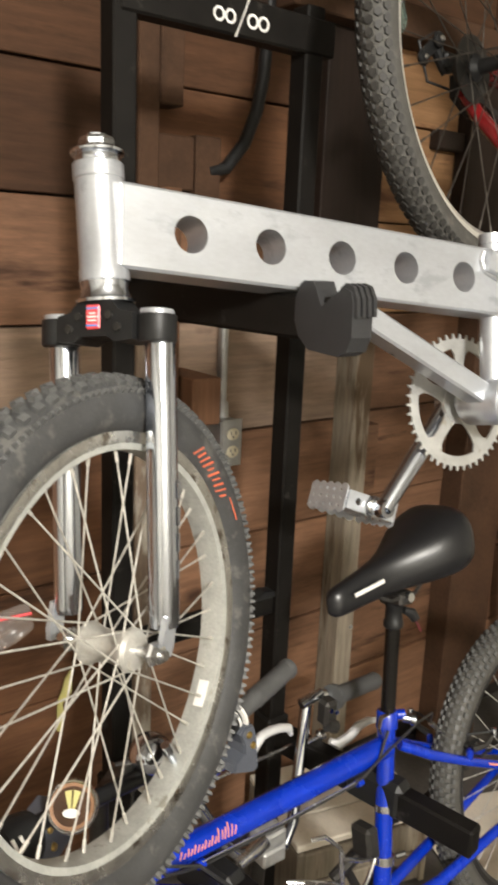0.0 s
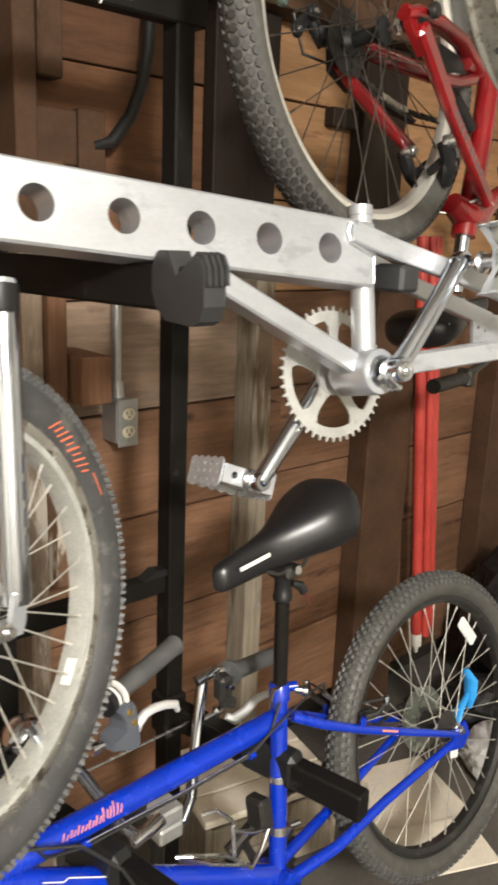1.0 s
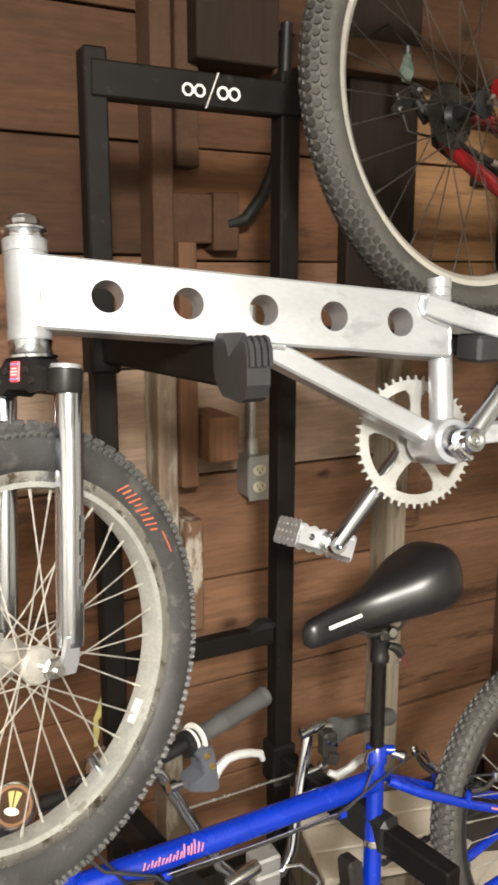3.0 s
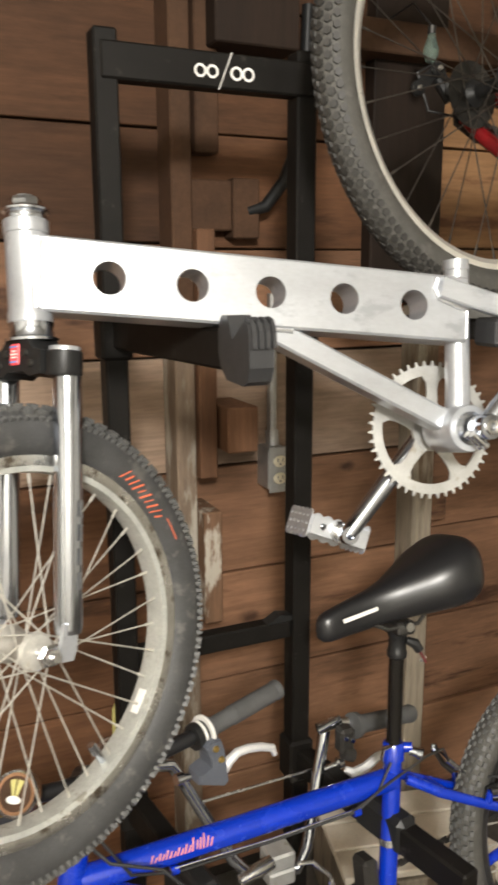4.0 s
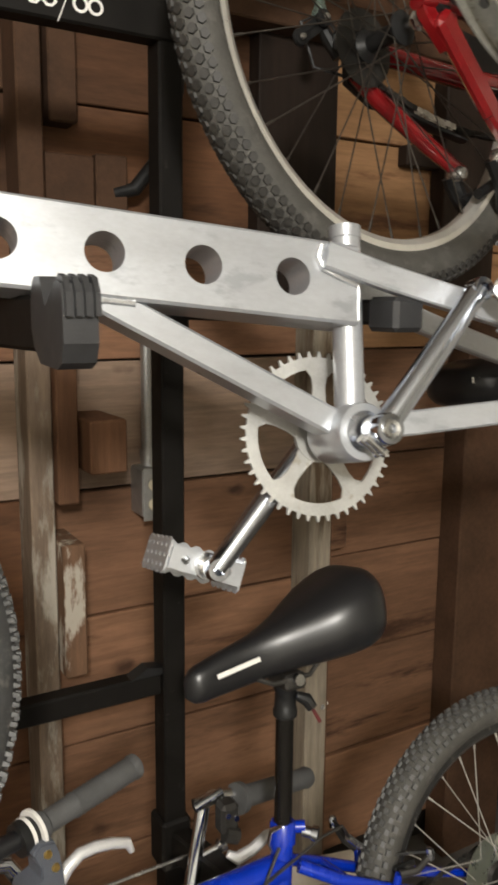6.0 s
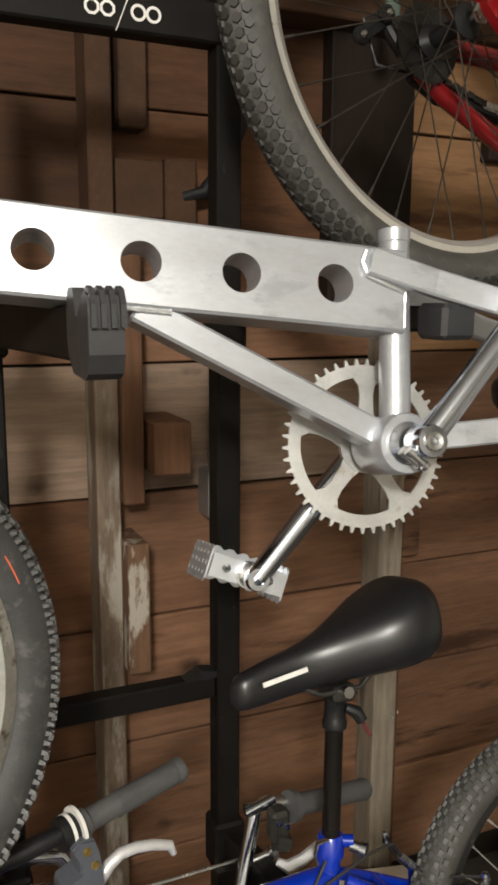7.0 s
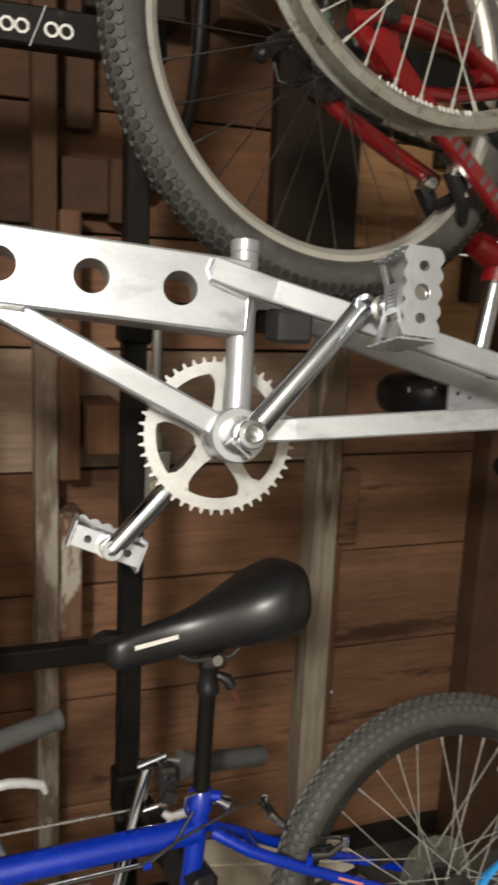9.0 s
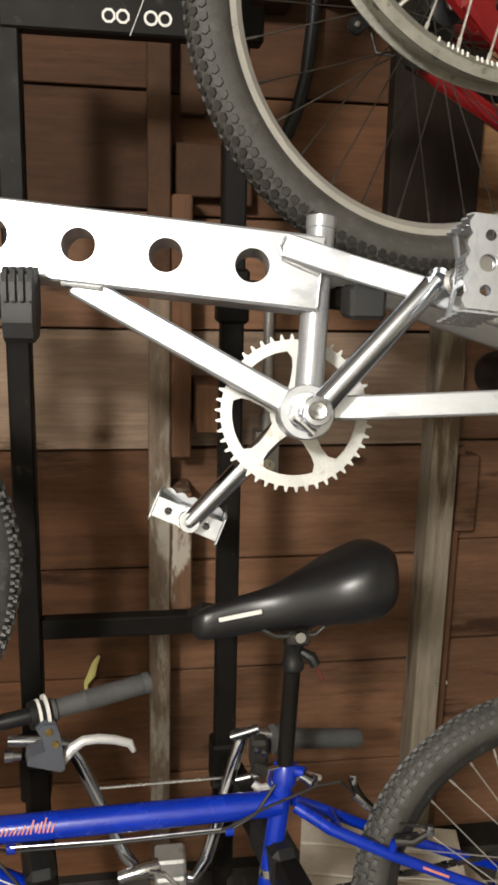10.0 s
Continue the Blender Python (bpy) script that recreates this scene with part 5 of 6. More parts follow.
    part("dial_mark", Geo().prism([(-0.0030, -0.004), (-0.0008, -0.004), (-0.0012, 0.017), (-0.0090, 0.015)], 0.0064, 0.0072, face).prism([(0.0008, -0.004), (0.0030, -0.004), (0.0090, 0.015), (0.0012, 0.017)], 0.0064, 0.0072, face), YELLOW, tin, sharp=0)
    part("dial_mark", Geo().rev([(0, 0.0082), (0.0095, 0.0082), (0.0095, 0.0066), (0, 0.0066)], 20, face @ Matrix.Translation((0, -0.007, 0)) @ Matrix.Diagonal((1, 0.5, 1, 1))), WHITE_MARK, tin)
    bm2 = basis((0.392, 0.835, 0.838), (0.80, 0.55, 0.0), (-0.1, 0.1, 1))
    body = part("brake_body", Geo().prism([(-0.035, 0.026), (0.020, 0.030), (0.034, 0.010), (0.030, -0.030), (-0.012, -0.034), (-0.038, -0.012)], -0.015, 0.015, bm2), GREY_PLASTIC, H, sharp=20)
    for p in ((-0.008, 0.010), (-0.006, -0.014)):
        part("screw", Geo().rev([(0, 0.003), (0.004, 0.003), (0.005, 0), (0, 0)], 12, bm2 @ Matrix.Translation((p[0], p[1], 0.015))), BRASS, body)
    g = Geo()
    rod(g, (0.365, 0.815, 0.855), (0.325, 0.802, 0.866), [(0.012, 0), (0.029, 0), (0.030, 0.5), (0.026, 1.0), (0.012, 1.0)], 24)
    ring = part("shifter_ring", g, BLACK_PLASTIC, H)
    for k in range(3):
        part("scale_mark", Geo().tube([(0.352 - 0.010 * k, 0.783 - 0.003 * k, 0.866 + 0.004 * k), (0.347 - 0.010 * k, 0.788 - 0.003 * k, 0.884 + 0.002 * k)], 0.0022, 6), WHITE_MARK, ring)
    return B


def chrome_handlebar():
    """Swept chrome bar with a cross rod, on its steerer behind the blue bike."""
    t = thing("chrome_handlebar", "old chrome BMX handlebar with cross rod and dark grip", "handlebar")
    lt, lb, rb, rt = Vector((0.712, 1.062, 0.655)), Vector((0.801, 1.003, 0.478)), Vector((0.912, 0.980, 0.470)), Vector((0.985, 1.040, 0.690))
    part("bar_tube", Geo().tube([(0.60, 1.06, 0.70), (0.66, 1.062, 0.695), (0.695, 1.063, 0.685), lt, lb.lerp(lt, 0.15), lb.lerp(rb, 0.10), rb.lerp(lb, 0.10), rb.lerp(rt, 0.15), rt.lerp(rb, 0.08), rt], 0.0112, 14), CHROME, t)
    part("bar_end", Geo().tube([(0.968, 1.036, 0.698), (1.0, 1.034, 0.704), (1.06, 1.038, 0.690)], 0.0105, 14), CHROME_DULL, t)
    part("cross_rod", Geo().tube([(0.737, 1.050, 0.606), (1.0, 1.045, 0.613)], 0.0030, 10), CHROME_DULL, t)
    part("cross_pin", Geo().tube([(0.96, 1.022, 0.620), (0.998, 1.02, 0.628), (1.003, 1.02, 0.629), (1.012, 1.02, 0.630)], [0.006, 0.006, 0.011, 0.011], 12), CHROME_DULL, t)
    part("end_pin", Geo().tube([(0.965, 1.03, 0.699), (1.012, 1.03, 0.712)], 0.0075, 12), CHROME, t)
    for z in (-0.0165, 0.0165):
        part("stem_clamp", Geo().box((0.862, 0.984, 0.492 + z), (0.050, 0.046, 0.031), 0.004, None), RING_ALLOY, t, "two-piece silver stem clamp", sharp=0)
    part("clamp_bolt", Geo().tube([(0.842, 0.97, 0.512), (0.812, 0.962, 0.511), (0.800, 0.960, 0.509), (0.778, 0.958, 0.505)], [0.013, 0.013, 0.010, 0.010], 14), CHROME_DULL, t)
    part("stem_post", Geo().tube([(0.868, 1.01, 0.47), (0.885, 1.04, 0.30), (0.90, 1.06, 0.0)], 0.014, 14), DARK_STEEL, t)
    g = Geo()
    a, b = Vector((1.035, 1.025, 0.694)), Vector((1.20, 1.070, 0.655))
    rows = [(0, 0), (0.024, 0), (0.024, 0.06), (0.017, 0.09)]
    for k in range(14):
        rows += [(0.0170, 0.10 + 0.06 * k), (0.0165, 0.13 + 0.06 * k)]
    rod(g, a, b, rows + [(0.018, 0.96), (0.016, 1.0), (0, 1.0)], 20)
    part("grip", g, GRIP, t, "dark grey rubber grip")
    part("brake_clamp", Geo().box((1.010, 1.010, 0.683), (0.030, 0.03, 0.050), 0.006).tube([(1.0, 0.998, 0.664), (1.02, 0.995, 0.655)], 0.012, 12), DARK_STEEL, t, sharp=0)
    for p in ((1.004, 0.994, 0.694), (1.018, 0.994, 0.686)):
        part("clamp_screw", Geo().rev([(0, 0.003), (0.004, 0.003), (0.005, 0), (0, 0)], 10, along(p, (p[0] - 0.3, p[1] - 1, p[2] + 0.3))), CHROME, t)
    part("brake_lever", Geo().tube([(0.998, 0.985, 0.640), (1.010, 0.978, 0.632), (1.035, 0.975, 0.640), (1.060, 0.975, 0.655), (1.085, 0.976, 0.655), (1.11, 0.98, 0.645)], [0.006, 0.010, 0.009, 0.008, 0.007, 0.005], 10), LEVER, t, "cast alloy brake lever")
    return t


# ---- red bicycle, hung upside down ----
def red_bike():
    C = Vector((1.203, 0.94, 1.795))
    nrm = Vector((0.13, -0.983, 0.12)).normalized()
    xa = Vector((0.99, 0.13, 0.0))
    ya = nrm.cross(xa.normalized())
    M = basis(C, xa, ya)
    B = thing("red_bike", "glossy red mountain bike hung upside down behind the rack", "bicycle", M)
    W = group_part("rear_wheel", B, None, "rear wheel with hexagonal knobbly tyre and bright rim")
    wheel(W, 0.283, 0.334, 0.027, RIM_BRIGHT, RUBBER_GREY, SPOKE_DARK, BLACK_PLASTIC, 32, "hex", (0.014, 0.022, 0.034, 0.070), 0.026)
    for k in range(8):
        part("sprocket", Geo().rev([(0.012, -0.036 - 0.0035 * k), (0.052 - 0.0045 * k, -0.036 - 0.0035 * k), (0.052 - 0.0045 * k, -0.0375 - 0.0035 * k), (0.012, -0.0375 - 0.0035 * k)], 28, closed=True), DARK_STEEL, W)
    # rear derailleur: body, cage and two jockey wheels, all oily black
    mech = part("derailleur", Geo().box((0.004, 0.022, -0.086), (0.034, 0.030, 0.022), 0.005).tube([(0.0, 0.004, -0.085), (-0.012, 0.03, -0.092), (-0.028, 0.052, -0.092)], [0.009, 0.010, 0.008], 10), BLACK_PLASTIC, B)
    for p, q in (((-0.030, 0.052), (-0.078, 0.018)), ((-0.024, 0.046), (-0.074, 0.010))):
        part("cage_plate", bar(Geo(), (*p, -0.086), (*q, -0.086), 0.012, 0.002, (0, 0, 1), 0.0006), BLACK_PLASTIC, mech)
    for p in ((-0.030, 0.050), (-0.076, 0.014)):
        part("jockey_wheel", Geo().rev([(0.003, -0.004), (0.011, -0.004), (0.013, 0), (0.011, 0.004), (0.003, 0.004)], 11, Matrix.Translation((*p, -0.080))), BLACK_PLASTIC, mech, sharp=20)
        part("jockey_bolt", Geo().rev([(0, 0.004), (0.004, 0.003), (0.005, 0), (0, 0)], 10, Matrix.Translation((*p, -0.074))), CHROME_DULL, mech)
    part("gear_cable", Geo().tube([(0.02, -0.02, -0.085), (-0.035, -0.01, -0.10), (-0.05, 0.05, -0.105), (-0.01, 0.07, -0.10), (0.015, 0.035, -0.095)], 0.0024, 8), CABLE, B)
    # far side of the rear triangle
    part("far_seat_stay", Geo().tube([(0.0, -0.03, -0.055), (0.04, -0.055, -0.055), (0.078, -0.076, -0.052), (0.14, -0.108, -0.05), (0.215, -0.142, -0.046)], [0.011, 0.013, 0.0135, 0.0135, 0.012], 14), RED_PAINT, B)
    part("chain_guard", Geo().tube([(0.05, -0.050, -0.058), (0.11, -0.068, -0.058), (0.17, -0.080, -0.056), (0.23, -0.090, -0.05)], [0.010, 0.011, 0.011, 0.009], 12, flat=0.5), BLACK_PLASTIC, B)
    part("mech_hanger", Geo().prism([(0.0, 0.0), (0.02, -0.02), (0.075, -0.030), (0.115, -0.045), (0.110, -0.062), (0.05, -0.060), (0.0, -0.035)], -0.080, -0.070), BLACK_PLASTIC, B, sharp=20)
    part("far_chain_stay", Geo().tube([(0.02, 0.006, -0.058), (0.06, 0.004, -0.048), (0.15, 0.001, -0.045), (0.28, -0.008, -0.03)], [0.012, 0.0145, 0.0145, 0.0145], 14), RED_PAINT, B)
    # near side: braced swing-arm plate and a boxed stay
    near = part("near_plate", Geo().tube([(-0.035, 0.004, 0.086), (-0.01, 0.010, 0.090), (0.06, 0.012, 0.090), (0.143, 0.0, 0.088), (0.225, -0.031, 0.080)], [0.013, 0.016, 0.0155, 0.0155, 0.015], 14, flat=0.7).prism([(-0.038, 0.016), (0.028, 0.018), (0.036, -0.030), (0.010, -0.048), (-0.030, -0.012)], 0.082, 0.094), RED_PAINT, B, "red swing arm plate", sharp=40)
    part("lower_strut", Geo().tube([(0.075, -0.066, 0.084), (0.14, -0.062, 0.082), (0.215, -0.045, 0.078)], 0.0095, 12), RED_PAINT, near)
    # dark plate put in to imitate the darkness of the arm's opening
    part("panel", Geo().prism([(0.050, -0.008), (0.150, -0.020), (0.185, -0.040), (0.085, -0.058)], 0.078, 0.082), BLACK_PLASTIC, near, sharp=20)
    g = Geo()
    bar(g, (-0.008, -0.010, 0.098), (0.108, -0.108, 0.086), 0.033, 0.018, (0, 0, 1), 0.006)
    bar(g, (0.098, -0.099, 0.086), (0.284, -0.248, 0.074), 0.027, 0.016, (0, 0, 1), 0.004)
    stay = part("near_seat_stay", g, RED_PAINT, B, "red boxed stay with grey decal", sharp=0)
    for k in range(9):
        m = basis((0.122 + 0.0127 * k, -0.1185 - 0.0102 * k, 0.0925 - 0.0008 * k), (0.78, -0.625, -0.05), (0.625, 0.78, 0))
        if k != 4:
            part("mark", Geo().box((0, 0, 0), (0.0070, 0.0155, 0.0008)), GREY_MARK, stay, sharp=0, m=m)
    part("near_chain_stay", Geo().tube([(0.17, -0.03, 0.080), (0.23, -0.028, 0.065), (0.29, -0.018, 0.05)], [0.016, 0.016, 0.015], 14, flat=0.7), RED_PAINT, B)
    part("near_dropout", Geo().tube([(0.0, 0.0, 0.066), (0.0, 0.006, 0.10)], [0.013, 0.012], 12), BLACK_PLASTIC, B)
    part("pivot_bolt", Geo().rev([(0.005, 0.006), (0.010, 0.006), (0.012, 0.003), (0.012, -0.004), (0.005, -0.004)], 18, Matrix.Translation((0.006, 0.010, 0.115))), DARK_STEEL, B)
    # V-brake
    for c, p in ((-0.046, (0.188, -0.150)), (0.050, (0.162, -0.150))):
        s = 1 if c > 0 else -1
        part("brake_boss", Geo().rev([(0, 0.014), (0.0085, 0.013), (0.0120, 0.008), (0.0120, -0.012), (0, -0.012)], 16, Matrix.Translation((p[0], p[1], c + 0.012))), CHROME_DULL, B)
        part("brake_arm", Geo().tube([(p[0], p[1], c), (p[0] + 0.012, p[1] - 0.022, c), (p[0] + 0.022, p[1] - 0.042, c * 0.95), (p[0] + 0.034, p[1] - 0.066, c * 0.7)], [0.015, 0.014, 0.012, 0.008], 10), BLACK_PLASTIC, B)
        part("brake_pad", Geo().tube([(p[0] - 0.005, p[1] - 0.045, s * 0.024), (p[0] + 0.05, p[1] - 0.018, s * 0.024)], 0.008, 8), BLACK_PLASTIC, B)
        part("pad_nut", Geo().rev([(0, 0.012), (0.007, 0.011), (0.008, 0), (0, 0)], 6, Matrix.Translation((p[0] + 0.02, p[1] - 0.032, c + 0.004))), CHROME_DULL, B, sharp=20)
    part("brake_noodle", Geo().tube([(0.19, -0.25, -0.02), (0.22, -0.262, 0.02), (0.25, -0.245, 0.055), (0.29, -0.235, 0.07), (0.34, -0.25, 0.06)], 0.0028, 8), CHROME_DULL, B)
    # main frame
    part("seat_tube", Geo().tube([(0.355, -0.01, 0.045), (0.315, -0.15, 0.042), (0.268, -0.285, 0.036)], [0.022, 0.020, 0.020], 18), RED_PAINT, B)
    part("seat_joint", Geo().tube([(0.225, -0.245, 0.030), (0.262, -0.265, 0.036), (0.31, -0.262, 0.04), (0.36, -0.235, 0.04)], [0.020, 0.027, 0.026, 0.022], 16), RED_PAINT, B)
    part("top_tube", Geo().tube([(0.30, -0.26, 0.04), (0.45, -0.205, 0.05), (0.66, -0.14, 0.06)], 0.019, 16), RED_PAINT, B)
    part("down_tube", Geo().tube([(0.34, -0.01, 0.045), (0.48, -0.05, 0.05), (0.66, -0.10, 0.06)], 0.022, 16), RED_PAINT, B)
    part("shock", Geo().tube([(0.22, -0.035, 0.02), (0.30, -0.11, 0.03)], 0.014, 14), BLACK_PLASTIC, B)
    part("seat_collar", Geo().rev([(0.0145, 0), (0.023, 0), (0.023, 0.022), (0.0145, 0.022)], 20, along((0.266, -0.283, 0.036), (0.256, -0.32, 0.034))), RED_PAINT, B)
    part("seat_post", Geo().tube([(0.262, -0.295, 0.0355), (0.236, -0.405, 0.03)], 0.0138, 18), CHROME, B, "polished seat post")
    part("chain", chain_geo([(0.035, -0.040, -0.046), (0.10, -0.060, -0.044), (0.11, -0.062, -0.044)]), DARK_STEEL, B)
    # glint on the middle links, put in as a brighter metal
    part("chain", chain_geo([(0.112, -0.0624, -0.044), (0.16, -0.072, -0.044), (0.20, -0.076, -0.044)]), CHAIN_GLINT, B, "chain links brightened for a glint")
    part("chain", chain_geo([(0.205, -0.0766, -0.044), (0.225, -0.079, -0.044), (0.30, -0.085, -0.03)]), DARK_STEEL, B)
    s = saddle(B, Matrix.Translation((0.230, -0.420, 0.02)) @ Matrix.Rotation(math.pi, 4, "Z") @ Matrix.Diagonal((1, 0.60, 0.88, 1)))
    for k in range(5):
        m = basis((0.1225 + 0.0063 * k, 0.066, 0.0700 - 0.0071 * k), (0.66, 0, -0.75), (0, 1, 0))
        part("mark", Geo().box((0, 0, -0.005), (0.0030, 0.013, 0.016)), WHITE_MARK, s, sharp=0, m=m)
    H = group_part("handlebar", B, M.inverted())
    part("grip", Geo().tube([(1.63, 1.045, 1.176), (1.83, 1.10, 1.168)], 0.017, 14), BLACK_PLASTIC, H)
    part("bar_clamp", Geo().box((1.85, 1.105, 1.168), (0.03, 0.04, 0.045), 0.006), DARK_STEEL, H, sharp=0)
    part("bar_tube", Geo().tube([(1.83, 1.10, 1.168), (2.1, 1.18, 1.20), (2.2, 1.2, 1.4), (1.90, 1.10, 1.66)], 0.012, 12), DARK_STEEL, H)
    return B


def chain_geo(pts):
    g = Geo()
    P = [Vector(p) for p in pts]
    for a, b in zip(P, P[1:]):
        d = (b - a).normalized()
        n = max(1, round((b - a).length / 0.0127))
        for k in range(n):
            c = a.lerp(b, (k + 0.5) / n)
            m = basis(c, d, (0, 1, 0))
            w = 0.0042 if k % 2 else 0.0028
            for s in (-1, 1):
                g.box((0, 0, s * w), (0.0115, 0.0085, 0.0012), 0.0004, m)
            g.tube([(-0.0045, 0, -w), (-0.0045, 0, w)], 0.0028, 6, m=m)
    return g


def loose_wheel():
    M = basis((1.160, 0.592, 1.842), (1, 0, 0), (0, 0.05, 1))
    W = thing("bare_wheel", "dull alloy spoked wheel without a tyre, hung up", "bicycle wheel", M)
    for k in range(11):
        a = 243 + 2.9 * k
        for b in (0.0, 1.35) if k % 3 else (0.0,):
            part("rim_mark", Geo().rev([(0.1905, 0.0146), (0.1955, 0.0180), (0.1957, 0.0184), (0.1903, 0.0150)], 3, closed=True, a0=radians(a + b), a1=radians(a + b + 0.6)), WHITE_MARK, W)
    for k in range(18):
        a = 2 * math.pi * k / 18 + 0.1
        part("rim_hole", Geo().rev([(0, 0.001), (0.0045, 0.001), (0.0045, 0), (0, 0)], 12, along((0.1995 * math.cos(a), 0.1995 * math.sin(a), 0), (math.cos(a), math.sin(a), 0))), DARK_MARK, W)
    wheel(W, 0.208, 0.25, 0.02, RIM_DULL, RUBBER, SPOKE, CHROME_DULL, 36, "", (0.018, 0.030, 0.030, 0.07), 0.036, tyre=False)
    return W


def outlet():
    t = thing("power_outlet", "ivory duplex outlet in a grey steel box on the wall", "outlet")
    c = Vector((1.086, 1.435, 1.085))
    part("outlet_box", Geo().box(c + Vector((0, 0.04, 0)), (0.046, 0.066, 0.096), 0.004), GALV, t, sharp=0)
    part("cover_plate", Geo().box(c, (0.050, 0.003, 0.104), 0.001), GALV, t, sharp=0)
    for s in (-1, 1):
        d = c + Vector((0, -0.003, 0.0195 * s))
        sock = part("socket", Geo().rev([(0, 0.002), (0.0155, 0.002), (0.0165, 0), (0, 0)], 24, basis(d, (1, 0, 0), (0, 0, 1)) @ Matrix.Diagonal((1, 0.82, 1, 1))), IVORY, t)
        for k in (-0.006, 0.006):
            part("slot", Geo().box(d + Vector((k, -0.002, 0.003)), (0.002, 0.001, 0.008)), DARK_MARK, sock, sharp=0)
        part("slot", Geo().box(d + Vector((0, -0.002, -0.006)), (0.004, 0.001, 0.004)), DARK_MARK, sock, sharp=0)
    c2 = thing("conduit", "short grey steel conduit rising from the outlet", "conduit")
    part("pipe", Geo().tube([(1.092, 1.488, 1.13), (1.092, 1.488, 1.47)], 0.011, 14), GALV, c2)
    part("connector", Geo().tube([(1.092, 1.482, 1.13), (1.092, 1.488, 1.165)], 0.015, 14), GALV, c2)


def poles():
    for x, y, r, foot in ((2.090, 1.38, 0.0165, 0.215), (2.132, 1.375, 0.0150, 0.235), (2.172, 1.385, 0.0130, 0.255)):
        p = thing("red_pole", "tall red painted pole hung against the wall", "pole", group="poles by the wall")
        low, high = Vector((x + 0.10, y, 0.0)), Vector((x - 0.035, y + 0.04, 1.50))
        low = low.lerp(high, foot / 1.50)
        part("shaft", Geo().tube([low, high], r, 14), RED_POLE, p)
        if r > 0.016:
            d = (high - low).normalized()
            part("end_tip", Geo().tube([low - d * 0.004, low + d * 0.040], r + 0.0012, 14).tube([low - d * 0.030, low - d * 0.003], [0.006, 0.010], 10), WHITE_MARK, p, "white plastic end cap")


def hose():
    h = thing("black_hose", "black rubber hose hanging in a loop on the wall", "hose")
    part("hose_tube", Geo().tube([(1.16, 1.46, 2.05), (1.155, 1.46, 1.92), (1.145, 1.455, 1.83), (1.128, 1.45, 1.765), (1.10, 1.45, 1.70), (1.06, 1.455, 1.65), (1.02, 1.46, 1.64)], 0.013, 12), BLACK_PLASTIC, h)


def zip_bag():
    """Small clear bag with a red zip strip, hung over the handlebar."""
    t = thing("zip_bag", "small clear plastic zip bag with a red strip", "plastic bag")
    vs, fs, nx, nz = [], [], 8, 14
    for i in range(nx + 1):
        for k in range(nz + 1):
            u, v = i / nx, k / nz
            vs.append((0.315 + 0.080 * u, 0.862 + 0.006 * math.sin(5 * u + 3 * v) + 0.004 * math.sin(11 * v - 4 * u), 1.040 + 0.066 * v + 0.040 * u * (1 - v)))
    for i in range(nx):
        for k in range(nz):
            a = i * (nz + 1) + k
            fs.append((a, a + nz + 1, a + nz + 2, a + 1))
    film = part("film", Geo().add(vs, fs).add([(x, y + 0.003, z) for x, y, z in vs], fs), CLEAR, t, sharp=60)
    film.visible_shadow = False
    part("zip_strip", Geo().tube([(0.315, 0.859, 1.099), (0.355, 0.859, 1.101), (0.394, 0.860, 1.099)], 0.0016, 6), RED_BADGE, t)
    part("tie", Geo().tube([(0.335, 0.863, 1.060), (0.335, 0.85, 0.98), (0.33, 0.815, 0.90), (0.325, 0.806, 0.882)], 0.0012, 6), CABLE, t)


def hanging_bulb():
    t = thing("glass_bulb", "small greenish glass bulb hanging from the ledge", "glass bulb")
    c = Vector((1.33, 1.27, 1.945))
    part("bulb_glass", Geo().rev([(0, -0.032), (0.009, -0.028), (0.014, -0.016), (0.0145, -0.004), (0.010, 0.010), (0.007, 0.022), (0, 0.022)], 24, Matrix.Translation(c)), GLASS, t)
    part("bulb_cap", Geo().rev([(0, 0.022), (0.008, 0.022), (0.008, 0.036), (0, 0.036)], 16, Matrix.Translation(c)), DARK_STEEL, t)
    part("cord", Geo().tube([c + Vector((0, 0, 0.036)), c + Vector((0.01, 0.08, 0.10)), (1.33, 1.44, 2.03)], 0.002, 6), CABLE, t)


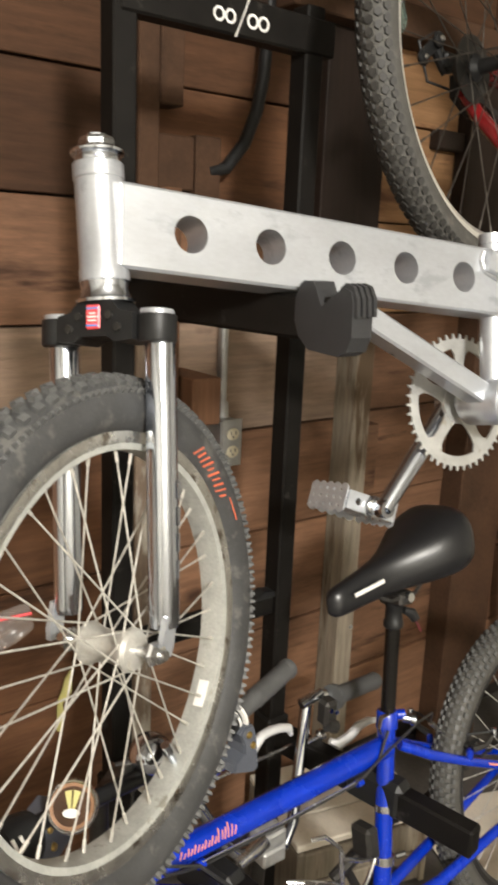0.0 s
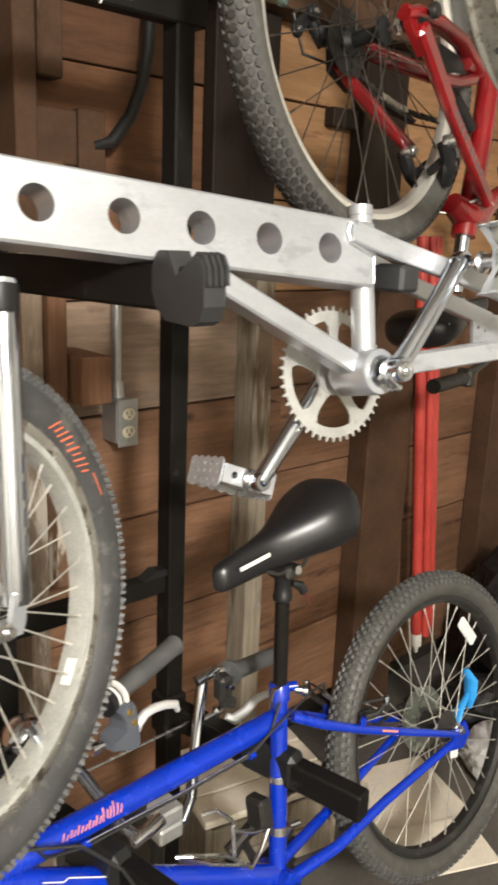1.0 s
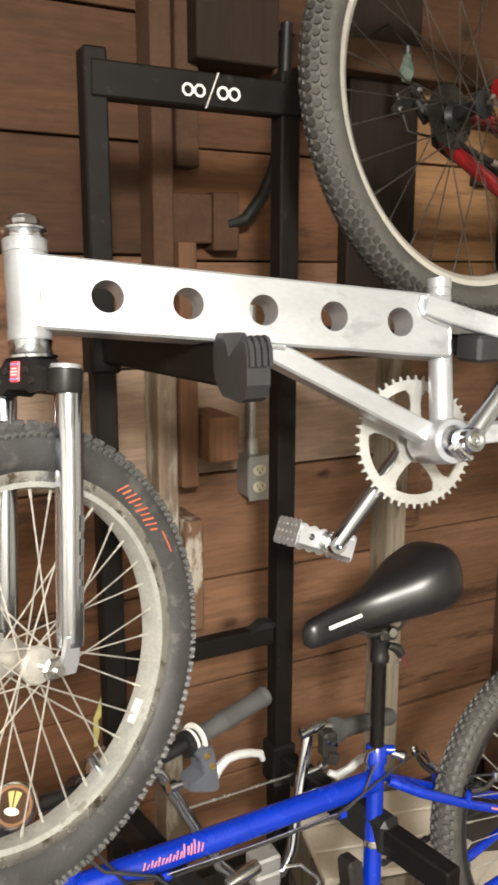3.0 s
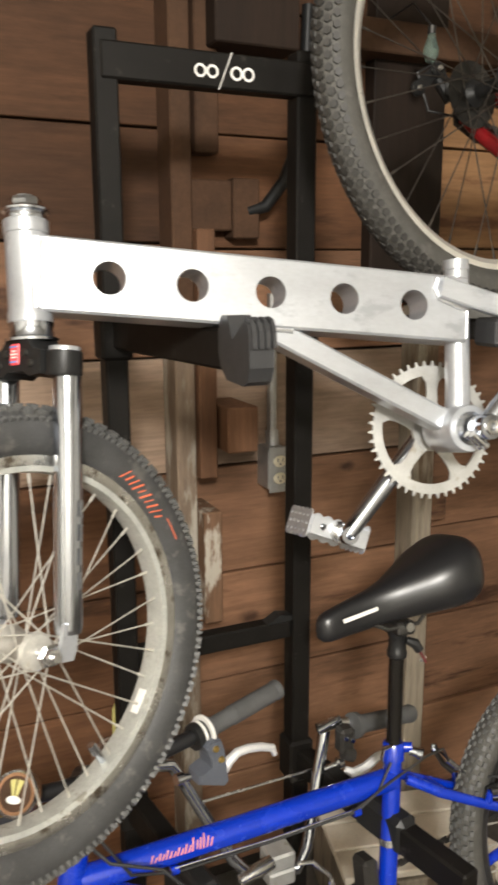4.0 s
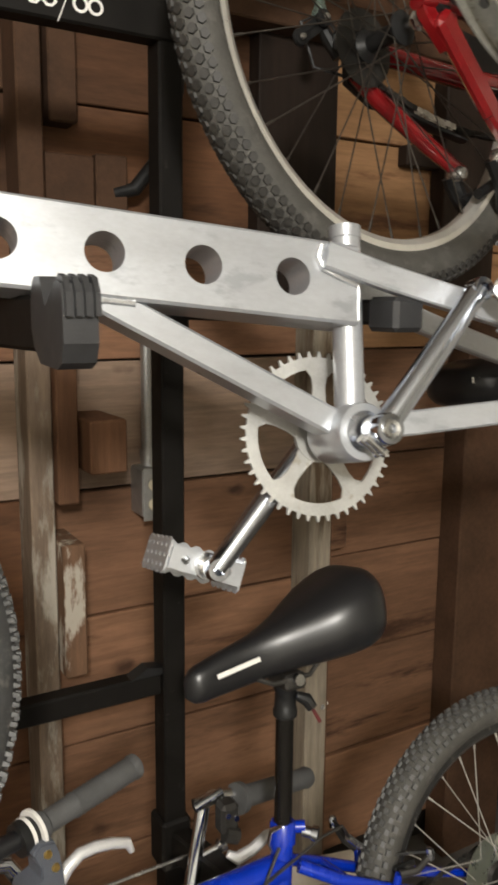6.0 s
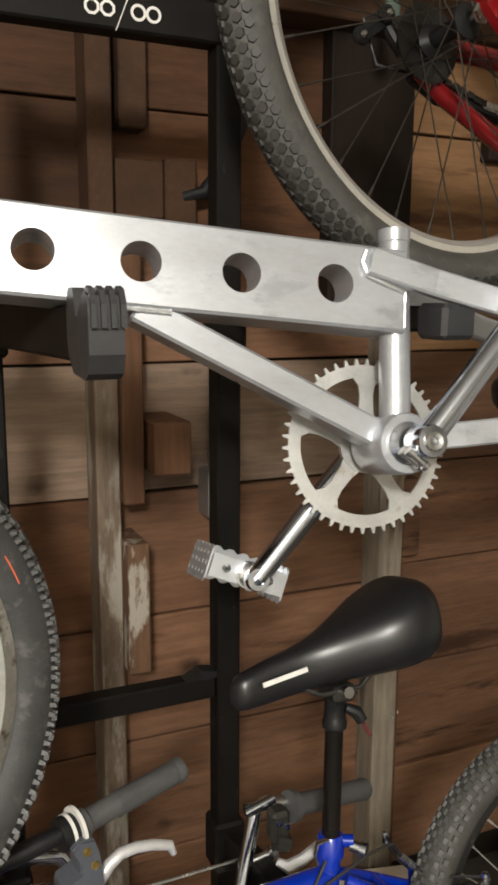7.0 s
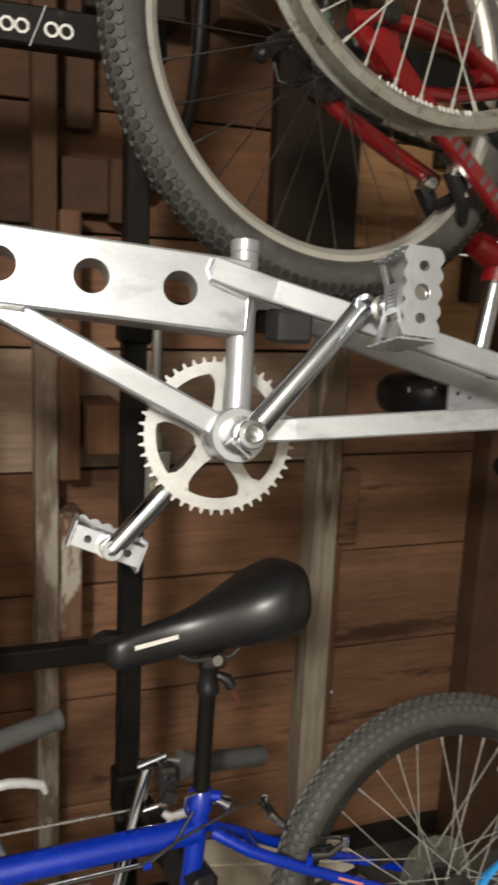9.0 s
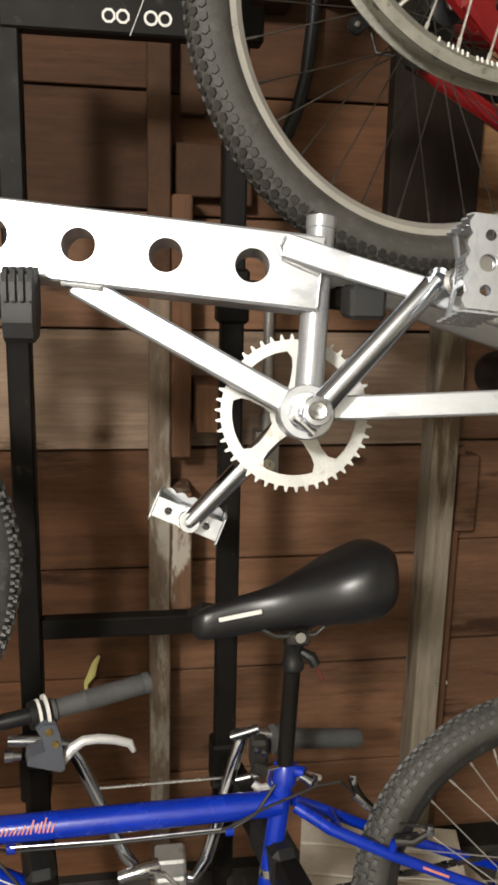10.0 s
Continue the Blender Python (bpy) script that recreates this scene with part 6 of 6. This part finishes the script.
def clutter():
    rnd = random.Random(11)

    def slab(name, c, s, rot, material, label, cat, tilt=0.0):
        m = Matrix.Translation(c) @ Matrix.Rotation(radians(rot), 4, "Z") @ Matrix.Rotation(radians(tilt), 4, "X")
        return tagged(part(name, Geo().box((0, 0, 0), s, 0.004, m), material, None, sharp=0), label, cat)

    # wooden crate with a pale top below the blue frame
    crate = thing("wooden_crate", "pale paint-stained wooden crate standing on the floor", "crate", Matrix.Translation((1.34, 1.28, 0)) @ Matrix.Rotation(radians(-14), 4, "Z"))
    for k in range(3):
        part("slat", Geo().box((0.0, -0.09 + 0.092 * k, 0.19), (0.36, 0.088, 0.018), 0.003), PAPER, crate, sharp=0)
    for s in (-1, 1):
        part("side", Geo().box((0.171 * s, 0, 0.09), (0.018, 0.275, 0.18), 0.003), STUD_PALE, crate, sharp=0)
        for k in range(2):
            part("slat", Geo().box((0, 0.128 * s, 0.05 + 0.085 * k), (0.324, 0.016, 0.078), 0.003), STUD_PALE, crate, sharp=0)
    def lumpy_bag(c, r, tall, material, name, label, seed):
        n, k = 30, 16
        vs, fs = [], []
        for i in range(k + 1):
            for j in range(n):
                a, e = 2 * math.pi * j / n, math.pi * i / k
                d = Vector((math.cos(a) * math.sin(e), math.sin(a) * math.sin(e), -math.cos(e)))
                q = r * (1 + 0.25 * noise.noise(d * 1.6 + Vector((seed, 0, 0))) + 0.12 * noise.noise(d * 5 + Vector((seed, 3, 0))) + 0.05 * abs(noise.noise(d * 12)))
                vs.append((c[0] + q * d.x, c[1] + q * d.y, max(0.001, tall * 0.45 + q * d.z * tall / (2 * r))))
        for i in range(k):
            for j in range(n):
                fs.append((i * n + j, i * n + (j + 1) % n, (i + 1) * n + (j + 1) % n, (i + 1) * n + j))
        tagged(part(name, Geo().add(vs, fs), material, None, sharp=0), label, "bag")

    lumpy_bag((2.05, 0.98), 0.10, 0.17, BAG_FILM, "plastic_bag", "crumpled clear plastic bag on the floor", 1.0)
    lumpy_bag((2.52, 1.16), 0.24, 0.56, BLACK_PLASTIC, "black_bag", "full black plastic bag standing on the floor", 5.0)
    lumpy_bag((2.22, 1.14), 0.12, 0.20, BLACK_PLASTIC, "black_bag", "small black plastic bag on the floor", 9.0)
    # flattened white card sheets and a pale plank under the blue bike
    for c, size, rot, tilt in (((1.47, 1.33, 0.035), (0.36, 0.22, 0.006), 24, 4), ((1.74, 1.12, 0.012), (0.34, 0.26, 0.005), -20, 0), ((1.68, 0.92, 0.02), (0.24, 0.16, 0.005), -25, 3)):
        slab("card_sheet", c, size, rot, PAPER, "stained white card sheet lying on the floor", "card sheet", tilt)

    tie = Geo().tube([(0.700, 1.490, 0.49), (0.704, 1.488, 0.53), (0.702, 1.484, 0.56), (0.716, 1.480, 0.585), (0.722, 1.486, 0.605), (0.732, 1.490, 0.622)], [0.004, 0.008, 0.006, 0.011, 0.008, 0.004], 8, flat=0.45)
    tagged(part("screw_head", Geo().rev([(0, 0.005), (0.004, 0.004), (0.006, 0), (0, 0)], 14, along((1.493, 1.429, 0.54), (1.493, 0.0, 0.54))), GALV, None), "small bright screw head in a wall stud", "screw")
    tagged(part("yellow_tie", tie, YELLOW, None), "twisted faded yellow plastic tie on the wall", "plastic tie")


wall = room()
studs()
wall_nail()
rack()
silver_bike()
blue_bike()
chrome_handlebar()
red_bike()
loose_wheel()
outlet()
poles()
hose()
hanging_bulb()
zip_bag()
clutter()
